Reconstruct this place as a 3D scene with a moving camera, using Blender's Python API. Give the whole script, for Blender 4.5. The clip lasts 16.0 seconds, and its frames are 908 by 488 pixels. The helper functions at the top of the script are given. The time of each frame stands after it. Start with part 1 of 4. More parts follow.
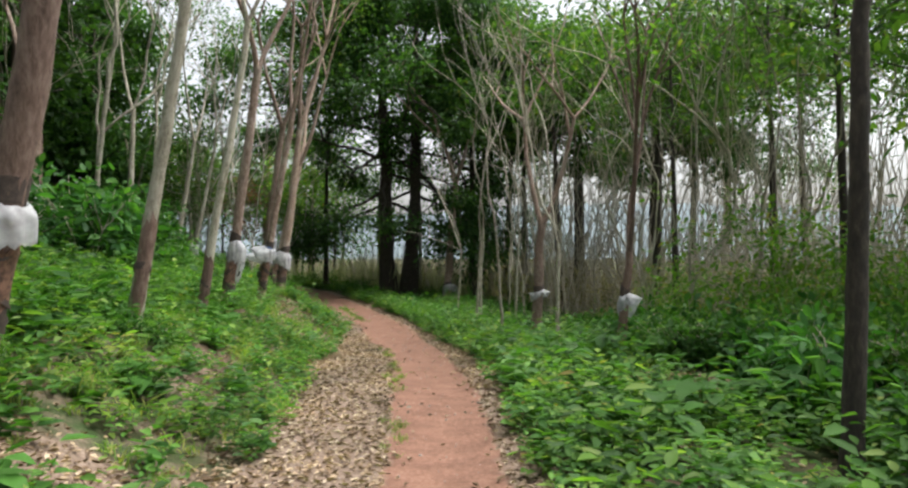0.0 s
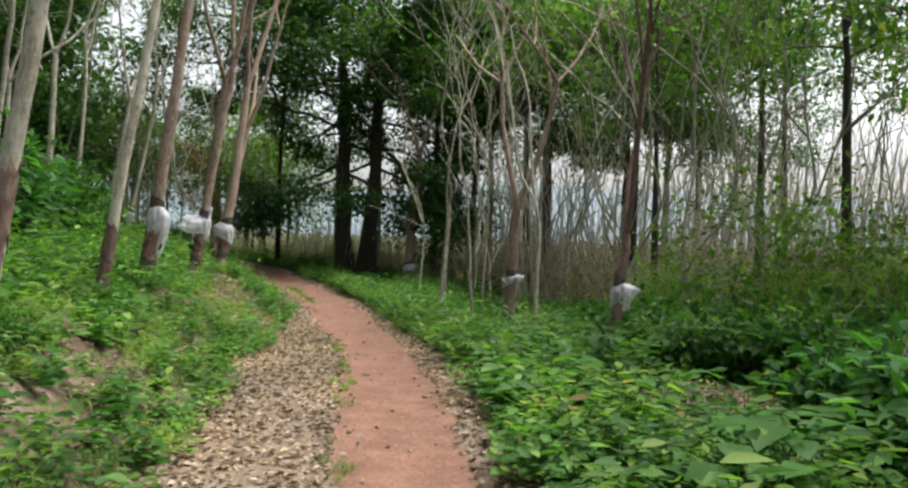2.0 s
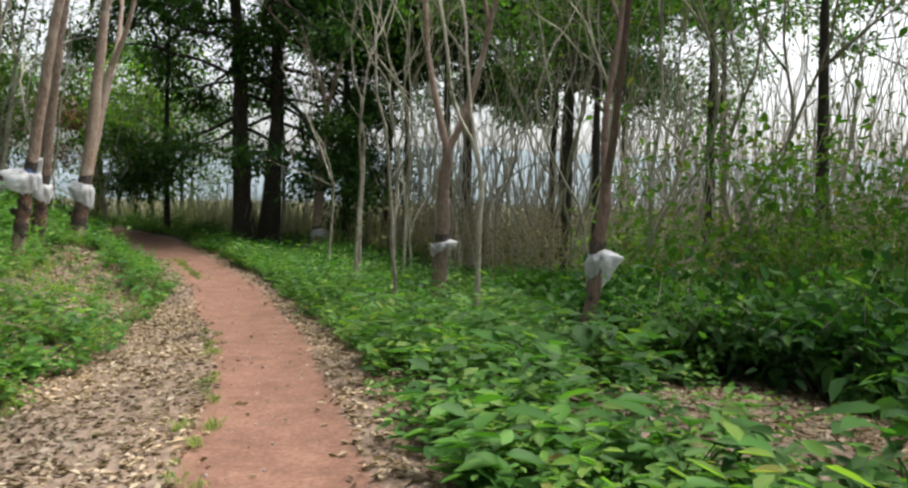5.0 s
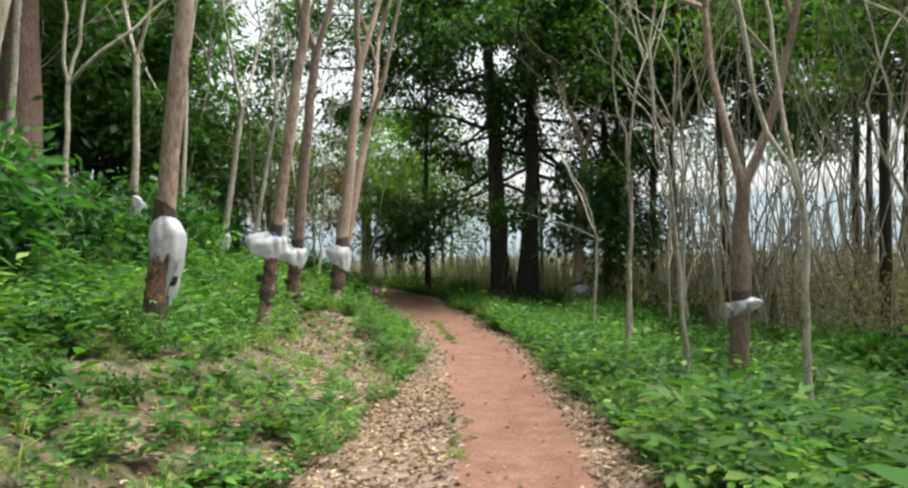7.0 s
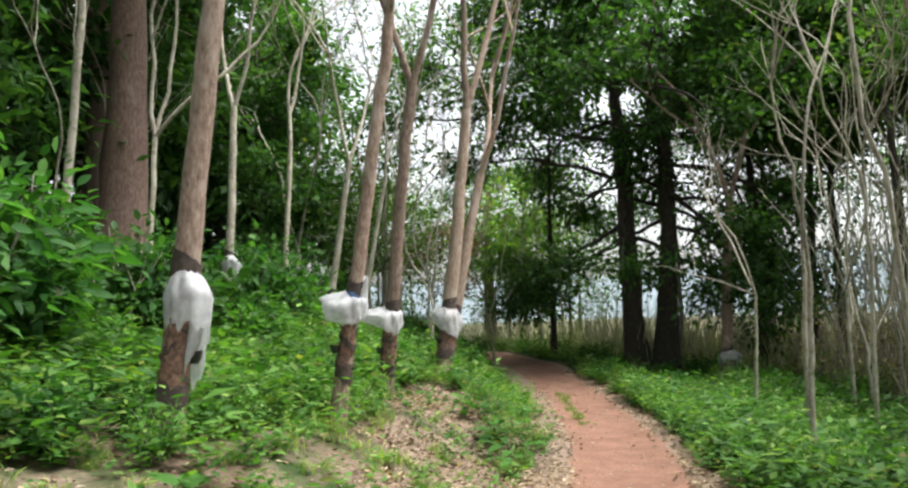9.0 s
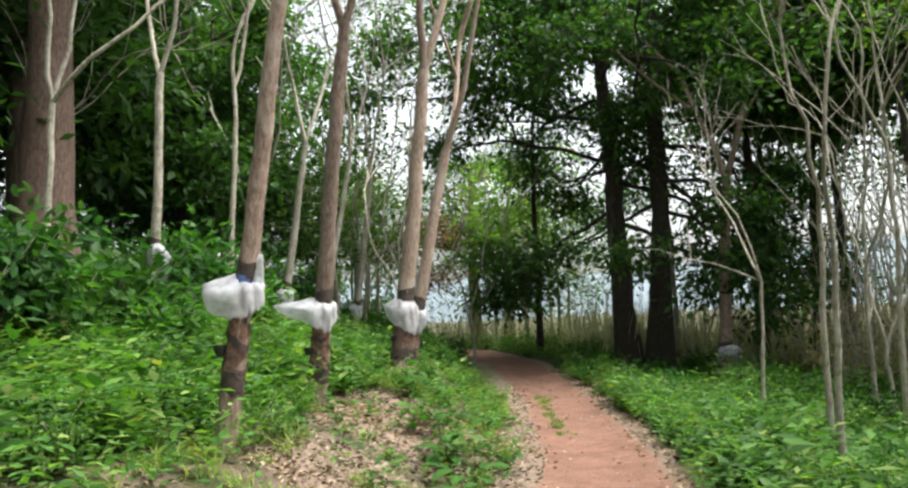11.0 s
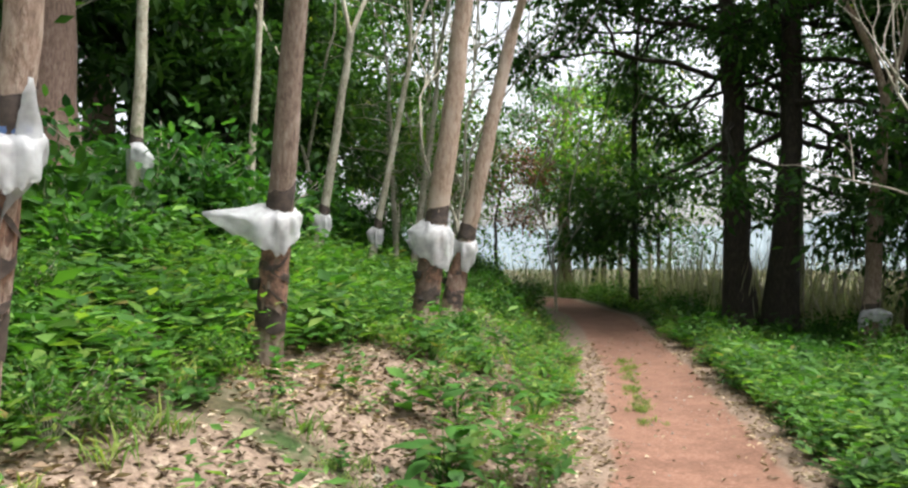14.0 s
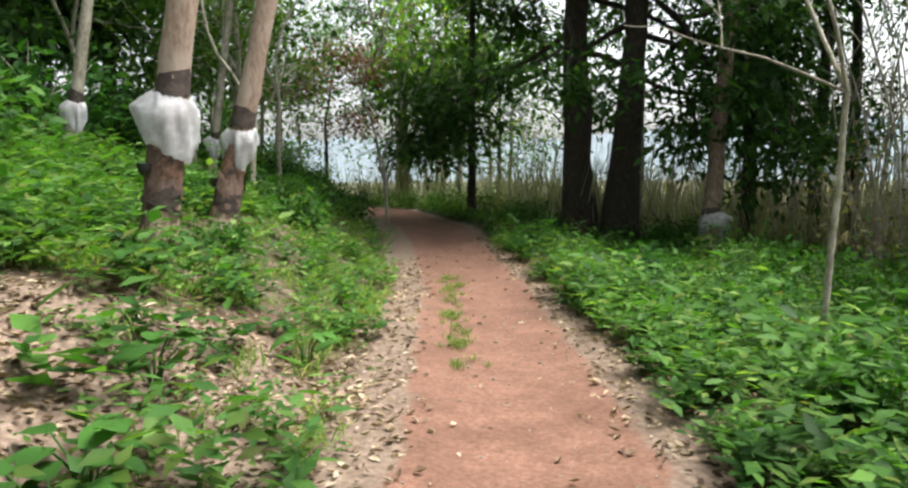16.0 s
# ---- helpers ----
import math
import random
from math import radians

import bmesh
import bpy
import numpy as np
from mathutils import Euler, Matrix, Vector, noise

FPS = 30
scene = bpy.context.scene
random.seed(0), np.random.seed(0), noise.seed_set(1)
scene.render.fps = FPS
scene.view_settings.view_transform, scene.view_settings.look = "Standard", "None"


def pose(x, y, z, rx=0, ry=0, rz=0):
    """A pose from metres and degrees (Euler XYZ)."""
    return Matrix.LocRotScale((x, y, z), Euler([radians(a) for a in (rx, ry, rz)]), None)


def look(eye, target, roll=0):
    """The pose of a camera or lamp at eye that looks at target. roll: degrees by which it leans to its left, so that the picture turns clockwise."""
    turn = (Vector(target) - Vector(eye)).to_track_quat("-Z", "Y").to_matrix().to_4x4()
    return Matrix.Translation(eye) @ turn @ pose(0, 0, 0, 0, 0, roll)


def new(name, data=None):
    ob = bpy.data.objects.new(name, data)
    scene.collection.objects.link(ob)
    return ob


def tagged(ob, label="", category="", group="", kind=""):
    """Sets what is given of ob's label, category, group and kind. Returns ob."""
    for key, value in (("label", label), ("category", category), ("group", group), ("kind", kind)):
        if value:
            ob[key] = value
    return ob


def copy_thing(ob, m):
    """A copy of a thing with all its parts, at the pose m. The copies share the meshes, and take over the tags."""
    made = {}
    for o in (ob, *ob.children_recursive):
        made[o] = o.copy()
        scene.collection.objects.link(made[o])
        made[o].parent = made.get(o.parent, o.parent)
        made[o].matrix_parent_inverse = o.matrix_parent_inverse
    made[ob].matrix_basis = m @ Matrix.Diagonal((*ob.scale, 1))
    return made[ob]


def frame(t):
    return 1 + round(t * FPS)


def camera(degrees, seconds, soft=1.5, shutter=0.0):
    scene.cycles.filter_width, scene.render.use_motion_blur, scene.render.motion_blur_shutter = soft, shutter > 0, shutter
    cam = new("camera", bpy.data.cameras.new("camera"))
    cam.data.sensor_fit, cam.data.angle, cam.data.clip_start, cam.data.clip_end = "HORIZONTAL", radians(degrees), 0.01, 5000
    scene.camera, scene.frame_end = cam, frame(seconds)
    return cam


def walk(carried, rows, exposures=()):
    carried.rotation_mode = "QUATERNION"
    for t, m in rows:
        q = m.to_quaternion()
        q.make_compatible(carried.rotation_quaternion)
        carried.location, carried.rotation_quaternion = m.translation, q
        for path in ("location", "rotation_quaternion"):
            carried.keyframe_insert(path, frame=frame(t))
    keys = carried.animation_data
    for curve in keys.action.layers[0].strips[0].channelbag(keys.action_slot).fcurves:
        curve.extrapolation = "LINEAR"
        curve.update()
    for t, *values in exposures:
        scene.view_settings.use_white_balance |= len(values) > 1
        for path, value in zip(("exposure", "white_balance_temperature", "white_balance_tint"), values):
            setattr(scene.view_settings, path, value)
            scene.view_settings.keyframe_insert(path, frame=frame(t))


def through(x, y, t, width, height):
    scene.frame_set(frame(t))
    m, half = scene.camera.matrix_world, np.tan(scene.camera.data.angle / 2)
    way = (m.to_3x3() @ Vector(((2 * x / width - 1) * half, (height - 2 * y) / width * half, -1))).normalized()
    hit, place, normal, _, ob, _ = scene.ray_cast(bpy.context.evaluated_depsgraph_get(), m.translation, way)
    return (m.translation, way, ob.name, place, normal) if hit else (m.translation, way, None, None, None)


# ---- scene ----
cam = camera(61.9, 16.0, soft=2.4)
METRES, EYE, TILT, LEAN, TURN = 17.0, 1.45, 0.0, 0.0, 0.0
ROWS = [
    (0.0, 0.0, 0.0, 0.0, 0.0, 0.0, -0.0),
    (0.5, -0.0041, 0.0242, 0.0038, 4.05, 0.82, 2.12),
    (1.0, -0.0072, 0.0601, 0.003, 4.12, 1.09, 0.8),
    (1.5, -0.0008, 0.0887, -0.0009, -0.7, -1.47, -1.86),
    (2.0, -0.0061, 0.1235, -0.0036, -3.09, -1.52, -1.79),
    (2.5, -0.0056, 0.1507, -0.0047, 0.9, -3.82, 0.26),
    (3.0, -0.0052, 0.1814, -0.0048, -5.58, -4.25, -1.05),
    (5.5, 0.0004, 0.335, -0.0142, -9.74, -4.13, -1.05),
    (6.0, -0.0012, 0.3677, -0.0146, -9.59, -4.1, -0.97),
    (6.5, -0.004, 0.3961, -0.016, -0.51, -0.69, -0.38),
    (7.0, -0.007, 0.426, -0.0157, 9.49, 0.01, 1.49),
    (7.5, -0.0124, 0.4543, -0.0141, 18.86, 3.37, 0.58),
    (8.0, -0.0157, 0.4837, -0.0155, 21.47, 2.3, 3.41),
    (8.5, -0.0191, 0.5171, -0.016, 23.08, 2.29, -0.53),
    (9.0, -0.0243, 0.552, -0.0161, 19.18, 4.94, 2.01),
    (11.5, -0.0319, 0.7001, -0.0255, 18.9, 4.56, 2.93),
    (12.0, -0.0369, 0.733, -0.0284, 21.23, 3.1, 2.26),
    (12.5, -0.0454, 0.7695, -0.0313, 20.59, 4.35, 0.06),
    (13.0, -0.0511, 0.8018, -0.0316, 21.84, 2.75, -0.07),
    (13.5, -0.0555, 0.8332, -0.0339, 25.41, 1.64, 0.61),
    (14.0, -0.0621, 0.8642, -0.0358, 26.19, 0.91, 0.21),
    (14.5, -0.0645, 0.9005, -0.0371, 25.23, -0.16, 0.7),
    (15.0, -0.0707, 0.9352, -0.0427, 18.38, -1.75, 0.83),
    (15.5, -0.0746, 0.9676, -0.0465, 16.06, -1.62, -2.62),
    (16.0, -0.0775, 0.998, -0.0485, 14.8, -5.7, 0.4),
]
walk(cam, [(t, pose(0, 0, EYE, TILT, LEAN, TURN) @ pose(METRES * x, METRES * y, METRES * z, 90 + pitch, roll, yaw)) for t, x, y, z, yaw, pitch, roll in ROWS],
     exposures=[(0.0, 1.52), (3.0, 1.56), (5.5, 1.6), (6.2, 1.74), (8.0, 1.96), (16.0, 2.0)])

# ---------------------------------------------------------------- world, sun
world = bpy.data.worlds.new("overcast_sky")
scene.world = world
world.use_nodes = True
wn = world.node_tree
wn.nodes.clear()
sky = wn.nodes.new("ShaderNodeTexSky")
sky.sky_type = "NISHITA"
sky.sun_disc = False
sky.sun_elevation = radians(66)
sky.sun_rotation = radians(70)
sky.air_density = 1.0
sky.dust_density = 4.0
pale = wn.nodes.new("ShaderNodeHueSaturation")
pale.inputs["Saturation"].default_value = 0.24
back = wn.nodes.new("ShaderNodeBackground")
back.inputs["Strength"].default_value = 0.1
wout = wn.nodes.new("ShaderNodeOutputWorld")
wn.links.new(sky.outputs[0], pale.inputs["Color"])
wn.links.new(pale.outputs[0], back.inputs["Color"])
wn.links.new(back.outputs[0], wout.inputs["Surface"])

sun_data = bpy.data.lights.new("sun", "SUN")
sun_data.energy, sun_data.angle, sun_data.color = 2.5, radians(40), (1.0, 0.97, 0.92)
sun = new("sun", sun_data)
sun.matrix_world = look((0.94 * 12.2, 0.34 * 12.2, 27.4), (0, 0, 0))

# ---------------------------------------------------------------- materials


def ramp(nt, fac, stops):
    r = nt.nodes.new("ShaderNodeValToRGB")
    els = r.color_ramp.elements
    while len(els) < len(stops):
        els.new(0.5)
    for el, (p, c) in zip(els, stops):
        el.position, el.color = p, (*c, 1)
    nt.links.new(fac, r.inputs["Fac"])
    return r.outputs["Color"]


def noise_tex(nt, scale, detail=5, rough=0.6, vec=None, stretch=None):
    n = nt.nodes.new("ShaderNodeTexNoise")
    n.inputs["Scale"].default_value, n.inputs["Detail"].default_value, n.inputs["Roughness"].default_value = scale, detail, rough
    if vec is None:
        vec = nt.nodes.new("ShaderNodeTexCoord").outputs["Object"]
    if stretch:
        mp = nt.nodes.new("ShaderNodeMapping")
        mp.inputs["Scale"].default_value = stretch
        nt.links.new(vec, mp.inputs["Vector"])
        vec = mp.outputs["Vector"]
    nt.links.new(vec, n.inputs["Vector"])
    return n.outputs["Fac"]


def mix(nt, a, b, fac, mode="MIX"):
    m = nt.nodes.new("ShaderNodeMix")
    m.data_type, m.blend_type = "RGBA", mode
    for sock, v in ((m.inputs["Factor"], fac), (m.inputs["A"], a), (m.inputs["B"], b)):
        if isinstance(v, (float, int)):
            sock.default_value = v
        elif isinstance(v, tuple):
            sock.default_value = (*v, 1)
        else:
            nt.links.new(v, sock)
    return m.outputs["Result"]


def base_mat(name):
    m = bpy.data.materials.new(name)
    m.use_nodes = True
    nt = m.node_tree
    return m, nt, nt.nodes["Principled BSDF"], nt.nodes["Material Output"]


def bump(nt, bsdf, height, strength, distance=0.02):
    b = nt.nodes.new("ShaderNodeBump")
    b.inputs["Strength"].default_value, b.inputs["Distance"].default_value = strength, distance
    nt.links.new(height, b.inputs["Height"])
    nt.links.new(b.outputs["Normal"], bsdf.inputs["Normal"])


def leaf_mat(name, stops, rough=0.55, through=0.42):
    """Leaves: colour varies leaf by leaf and in patches; some light passes through."""
    m, nt, bsdf, out = base_mat(name)
    geo = nt.nodes.new("ShaderNodeNewGeometry")
    col = ramp(nt, geo.outputs["Random Per Island"], stops)
    info = nt.nodes.new("ShaderNodeObjectInfo")
    hs = nt.nodes.new("ShaderNodeHueSaturation")
    mr = nt.nodes.new("ShaderNodeMapRange")
    mr.inputs["To Min"].default_value, mr.inputs["To Max"].default_value = 0.75, 1.25
    nt.links.new(info.outputs["Random"], mr.inputs["Value"])
    nt.links.new(mr.outputs[0], hs.inputs["Value"])
    big = noise_tex(nt, 0.7, 3, vec=geo.outputs["Position"])
    col = mix(nt, col, ramp(nt, big, [(0.3, (0.55, 0.6, 0.6)), (0.7, (1.35, 1.3, 1.1))]), 1.0, "MULTIPLY")
    nt.links.new(col, hs.inputs["Color"])
    col = hs.outputs["Color"]
    nt.links.new(col, bsdf.inputs["Base Color"])
    bsdf.inputs["Roughness"].default_value = rough
    bsdf.inputs["Specular IOR Level"].default_value = 0.14
    tr = nt.nodes.new("ShaderNodeBsdfTranslucent")
    tcol = mix(nt, col, (1.15, 1.4, 0.45), 1.0, "MULTIPLY")
    nt.links.new(tcol, tr.inputs["Color"])
    ms = nt.nodes.new("ShaderNodeMixShader")
    ms.inputs[0].default_value = through
    nt.links.new(bsdf.outputs[0], ms.inputs[1])
    nt.links.new(tr.outputs[0], ms.inputs[2])
    nt.links.new(ms.outputs[0], out.inputs["Surface"])
    return m


def bark_mat(name, dark, mid, light, scale=6.0, moss=None, patches=0.5):
    m, nt, bsdf, out = base_mat(name)
    fine = noise_tex(nt, scale * 4, 6, 0.7, stretch=(1, 1, 0.35))
    broad = noise_tex(nt, scale * 0.5, 4, 0.6, stretch=(1, 1, 0.5))
    col = ramp(nt, fine, [(0.3, dark), (0.5, mid), (0.72, light)])
    lich = ramp(nt, broad, [(patches, (0, 0, 0)), (patches + 0.12, (1, 1, 1))])
    col = mix(nt, col, mix(nt, col, light, 0.7), lich)
    if moss:
        mo = ramp(nt, noise_tex(nt, scale * 0.9, 4, 0.6), [(0.55, (0, 0, 0)), (0.7, (1, 1, 1))])
        col = mix(nt, col, moss, mo)
    info = nt.nodes.new("ShaderNodeObjectInfo")
    hs = nt.nodes.new("ShaderNodeHueSaturation")
    mr = nt.nodes.new("ShaderNodeMapRange")
    mr.inputs["To Min"].default_value, mr.inputs["To Max"].default_value = 0.75, 1.2
    nt.links.new(info.outputs["Random"], mr.inputs["Value"])
    nt.links.new(mr.outputs[0], hs.inputs["Value"])
    nt.links.new(col, hs.inputs["Color"])
    nt.links.new(hs.outputs[0], bsdf.inputs["Base Color"])
    bsdf.inputs["Roughness"].default_value = 0.85
    bump(nt, bsdf, fine, 0.8, 0.03)
    return m


def plain_mat(name, a, b, rough, scale=8.0, metal=0.0):
    m, nt, bsdf, out = base_mat(name)
    n = noise_tex(nt, scale, 5)
    nt.links.new(ramp(nt, n, [(0.35, a), (0.65, b)]), bsdf.inputs["Base Color"])
    bsdf.inputs["Roughness"].default_value, bsdf.inputs["Metallic"].default_value = rough, metal
    bump(nt, bsdf, n, 0.3, 0.01)
    return m


def ground_mat():
    m, nt, bsdf, out = base_mat("forest_soil")
    at = nt.nodes.new("ShaderNodeAttribute")
    at.attribute_name = "cover"
    sep = nt.nodes.new("ShaderNodeSeparateColor")
    nt.links.new(at.outputs["Color"], sep.inputs["Color"])
    fine = noise_tex(nt, 28, 8, 0.75)
    mid = noise_tex(nt, 3.0, 6, 0.65)
    broad = noise_tex(nt, 0.6, 4, 0.6)
    red = ramp(nt, fine, [(0.3, (0.108, 0.058, 0.041)), (0.5, (0.165, 0.092, 0.066)), (0.75, (0.245, 0.15, 0.115))])
    red = mix(nt, red, ramp(nt, mid, [(0.35, (0.75, 0.72, 0.7)), (0.65, (1.15, 1.12, 1.1))]), 1.0, "MULTIPLY")
    pebble = nt.nodes.new("ShaderNodeTexVoronoi")
    pebble.inputs["Scale"].default_value = 22
    nt.links.new(nt.nodes.new("ShaderNodeTexCoord").outputs["Object"], pebble.inputs["Vector"])
    pb = ramp(nt, pebble.outputs["Distance"], [(0.06, (1, 1, 1)), (0.13, (0, 0, 0))])
    pbm = mix(nt, (0, 0, 0), pb, ramp(nt, mid, [(0.5, (0, 0, 0)), (0.62, (0.6, 0.6, 0.6))]))
    red = mix(nt, red, (0.42, 0.30, 0.25), pbm)
    soil = ramp(nt, fine, [(0.3, (0.03, 0.022, 0.014)), (0.55, (0.08, 0.055, 0.036)), (0.75, (0.16, 0.11, 0.075))])
    litter = ramp(nt, noise_tex(nt, 16, 6, 0.8), [(0.3, (0.075, 0.052, 0.04)), (0.5, (0.16, 0.116, 0.088)), (0.7, (0.29, 0.228, 0.18))])
    green = ramp(nt, fine, [(0.3, (0.012, 0.022, 0.008)), (0.6, (0.035, 0.06, 0.018)), (0.8, (0.06, 0.07, 0.03))])
    wob = nt.nodes.new("ShaderNodeMath")
    wob.operation = "MULTIPLY_ADD"
    nt.links.new(mid, wob.inputs[0])
    wob.inputs[1].default_value, wob.inputs[2].default_value = 0.9, -0.45

    def soft(chan):
        a = nt.nodes.new("ShaderNodeMath")
        nt.links.new(sep.outputs[chan], a.inputs[0])
        nt.links.new(wob.outputs[0], a.inputs[1])
        return ramp(nt, a.outputs[0], [(0.38, (0, 0, 0)), (0.62, (1, 1, 1))])

    col = mix(nt, soil, green, ramp(nt, broad, [(0.4, (0, 0, 0)), (0.6, (1, 1, 1))]))
    col = mix(nt, col, litter, soft("Green"))
    col = mix(nt, col, red, soft("Red"))
    nt.links.new(col, bsdf.inputs["Base Color"])
    bsdf.inputs["Roughness"].default_value = 0.95
    bsdf.inputs["Specular IOR Level"].default_value = 0.15
    bump(nt, bsdf, fine, 0.5, 0.02)
    return m


GROUND = ground_mat()
LEAF_LOW = leaf_mat("undergrowth_leaf", [(0.0, (0.026, 0.073, 0.016)), (0.45, (0.056, 0.14, 0.032)), (0.8, (0.098, 0.205, 0.048)), (1.0, (0.18, 0.265, 0.075))])
LEAF_BROAD = leaf_mat("broad_leaf", [(0.0, (0.022, 0.07, 0.016)), (0.6, (0.053, 0.14, 0.03)), (1.0, (0.10, 0.215, 0.05))], rough=0.5)
LEAF_YOUNG = leaf_mat("young_leaf", [(0.0, (0.06, 0.14, 0.025)), (0.6, (0.11, 0.215, 0.042)), (0.9, (0.18, 0.26, 0.065)), (1.0, (0.24, 0.18, 0.08))], through=0.55)
LEAF_DRY = leaf_mat("dry_leaf", [(0.0, (0.13, 0.11, 0.065)), (0.6, (0.27, 0.23, 0.15)), (1.0, (0.40, 0.34, 0.24))], rough=0.7)
# darker leaf copy: shade within dense shrubs is put into the greens
LEAF_SHADED = leaf_mat("shaded_leaf", [(0.0, (0.02, 0.068, 0.018)), (0.6, (0.042, 0.125, 0.034)), (1.0, (0.085, 0.19, 0.05))])
LEAF_GRASS = leaf_mat("grass_leaf", [(0.0, (0.07, 0.14, 0.025)), (0.6, (0.14, 0.22, 0.05)), (1.0, (0.28, 0.28, 0.10))], rough=0.5)
LEAF_DARK = leaf_mat("evergreen_leaf", [(0.0, (0.024, 0.062, 0.022)), (0.6, (0.05, 0.118, 0.038)), (1.0, (0.085, 0.17, 0.05))], rough=0.5, through=0.42)
LEAF_CROWN = leaf_mat("rubber_leaf", [(0.0, (0.03, 0.075, 0.018)), (0.6, (0.062, 0.135, 0.034)), (0.9, (0.11, 0.19, 0.045)), (1.0, (0.19, 0.19, 0.06))], through=0.48)
LEAF_RUST = leaf_mat("rust_leaf", [(0.0, (0.05, 0.03, 0.02)), (0.6, (0.10, 0.05, 0.035)), (1.0, (0.16, 0.08, 0.05))], through=0.3)
DEAD = leaf_mat("dead_leaf", [(0.0, (0.08, 0.052, 0.036)), (0.35, (0.175, 0.12, 0.088)), (0.7, (0.30, 0.225, 0.175)), (1.0, (0.46, 0.385, 0.32))], rough=0.7, through=0.1)
STRAW = leaf_mat("dry_grass", [(0.0, (0.29, 0.275, 0.23)), (0.6, (0.45, 0.43, 0.375)), (1.0, (0.57, 0.55, 0.49))], rough=0.7, through=0.35)
BARK_RUBBER = bark_mat("rubber_bark", (0.15, 0.098, 0.072), (0.28, 0.20, 0.15), (0.37, 0.30, 0.25), 7, patches=0.5)
BARK_BROWN = bark_mat("brown_bark", (0.085, 0.055, 0.041), (0.22, 0.15, 0.114), (0.37, 0.30, 0.25), 8, patches=0.52)
BARK_PALE = bark_mat("pale_bark", (0.13, 0.115, 0.083), (0.29, 0.26, 0.20), (0.47, 0.44, 0.36), 9, moss=(0.14, 0.16, 0.08), patches=0.45)
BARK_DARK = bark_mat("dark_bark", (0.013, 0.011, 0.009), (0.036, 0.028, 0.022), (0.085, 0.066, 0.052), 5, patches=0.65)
BARK_RED = bark_mat("red_brown_bark", (0.07, 0.042, 0.032), (0.155, 0.098, 0.076), (0.25, 0.18, 0.15), 5, patches=0.6)
TAR = plain_mat("black_tar", (0.022, 0.015, 0.013), (0.07, 0.048, 0.04), 0.7, 18)
PANEL = plain_mat("tapped_bark", (0.06, 0.032, 0.024), (0.24, 0.13, 0.09), 0.7, 22)
CUP = plain_mat("black_cup", (0.01, 0.01, 0.01), (0.03, 0.03, 0.03), 0.4, 10)
DRY_STEM = bark_mat("dry_stem", (0.20, 0.17, 0.125), (0.40, 0.355, 0.275), (0.54, 0.50, 0.41), 6)
STONE = plain_mat("grey_stone", (0.16, 0.14, 0.12), (0.34, 0.30, 0.27), 0.85, 7)


def plastic_mat():
    m, nt, bsdf, out = base_mat("white_plastic")
    n = noise_tex(nt, 9, 5, 0.6)
    nt.links.new(ramp(nt, n, [(0.3, (0.50, 0.50, 0.51)), (0.65, (0.66, 0.67, 0.70))]), bsdf.inputs["Base Color"])
    bsdf.inputs["Roughness"].default_value = 0.3
    tr = nt.nodes.new("ShaderNodeBsdfTranslucent")
    tr.inputs["Color"].default_value = (0.8, 0.82, 0.84, 1)
    tp = nt.nodes.new("ShaderNodeBsdfTransparent")
    a = nt.nodes.new("ShaderNodeMixShader")
    b = nt.nodes.new("ShaderNodeMixShader")
    a.inputs[0].default_value = 0.4
    nt.links.new(bsdf.outputs[0], a.inputs[1])
    nt.links.new(tr.outputs[0], a.inputs[2])
    nt.links.new(a.outputs[0], b.inputs[1])
    nt.links.new(tp.outputs[0], b.inputs[2])
    nt.links.new(b.outputs[0], out.inputs["Surface"])
    crease = noise_tex(nt, 11, 3, 0.5)
    clear = ramp(nt, crease, [(0.35, (0.56, 0.56, 0.56)), (0.68, (0.34, 0.34, 0.34))])
    nt.links.new(clear, b.inputs[0])
    bump(nt, bsdf, crease, 0.5, 0.03)
    return m


PLASTIC = plastic_mat()
BLUE = plain_mat("blue_plastic", (0.03, 0.06, 0.16), (0.08, 0.14, 0.30), 0.4, 12)

# ---------------------------------------------------------------- plan of the ground
# along the walk (y): height of the track, edges of the bare red strip and of the leaf-strewn verge
WAY_Y = (-12, 0, 3, 6, 9, 12, 15, 17, 20.5, 25.5, 31, 35, 42, 45, 70)
WAY_Z = (0.1, 0, -0.09, -0.24, -0.28, -0.44, -0.63, -0.78, -0.80, -0.80, -0.80, -0.80, -0.80, -0.6, 0.0)
RED_L = (-0.4, -0.42, -0.45, -0.52, -0.75, -0.95, -1.42, -1.9, -2.55, -3.95, -5.9, -7.5, -11.4, -21, -200)
RED_R = (0.5, 0.45, 0.42, 0.37, 0.28, 0.0, -0.27, -0.6, -1.22, -2.65, -4.5, -5.8, -9.6, -17, -196)
VERGE_L = (-1.5, -1.5, -1.52, -1.6, -1.8, -2.15, -2.36, -2.58, -2.95, -4.4, -6.5, -8.1, -12, -22, -201)
VERGE_R = (0.8, 0.75, 0.72, 0.68, 0.62, 0.42, 0.08, -0.25, -0.9, -2.35, -4.2, -5.5, -9.3, -16, -195)


def along(table, y):
    return np.interp(y, WAY_Y, table)


def step(v):
    v = np.clip(v, 0, 1)
    return v * v * (3 - 2 * v)


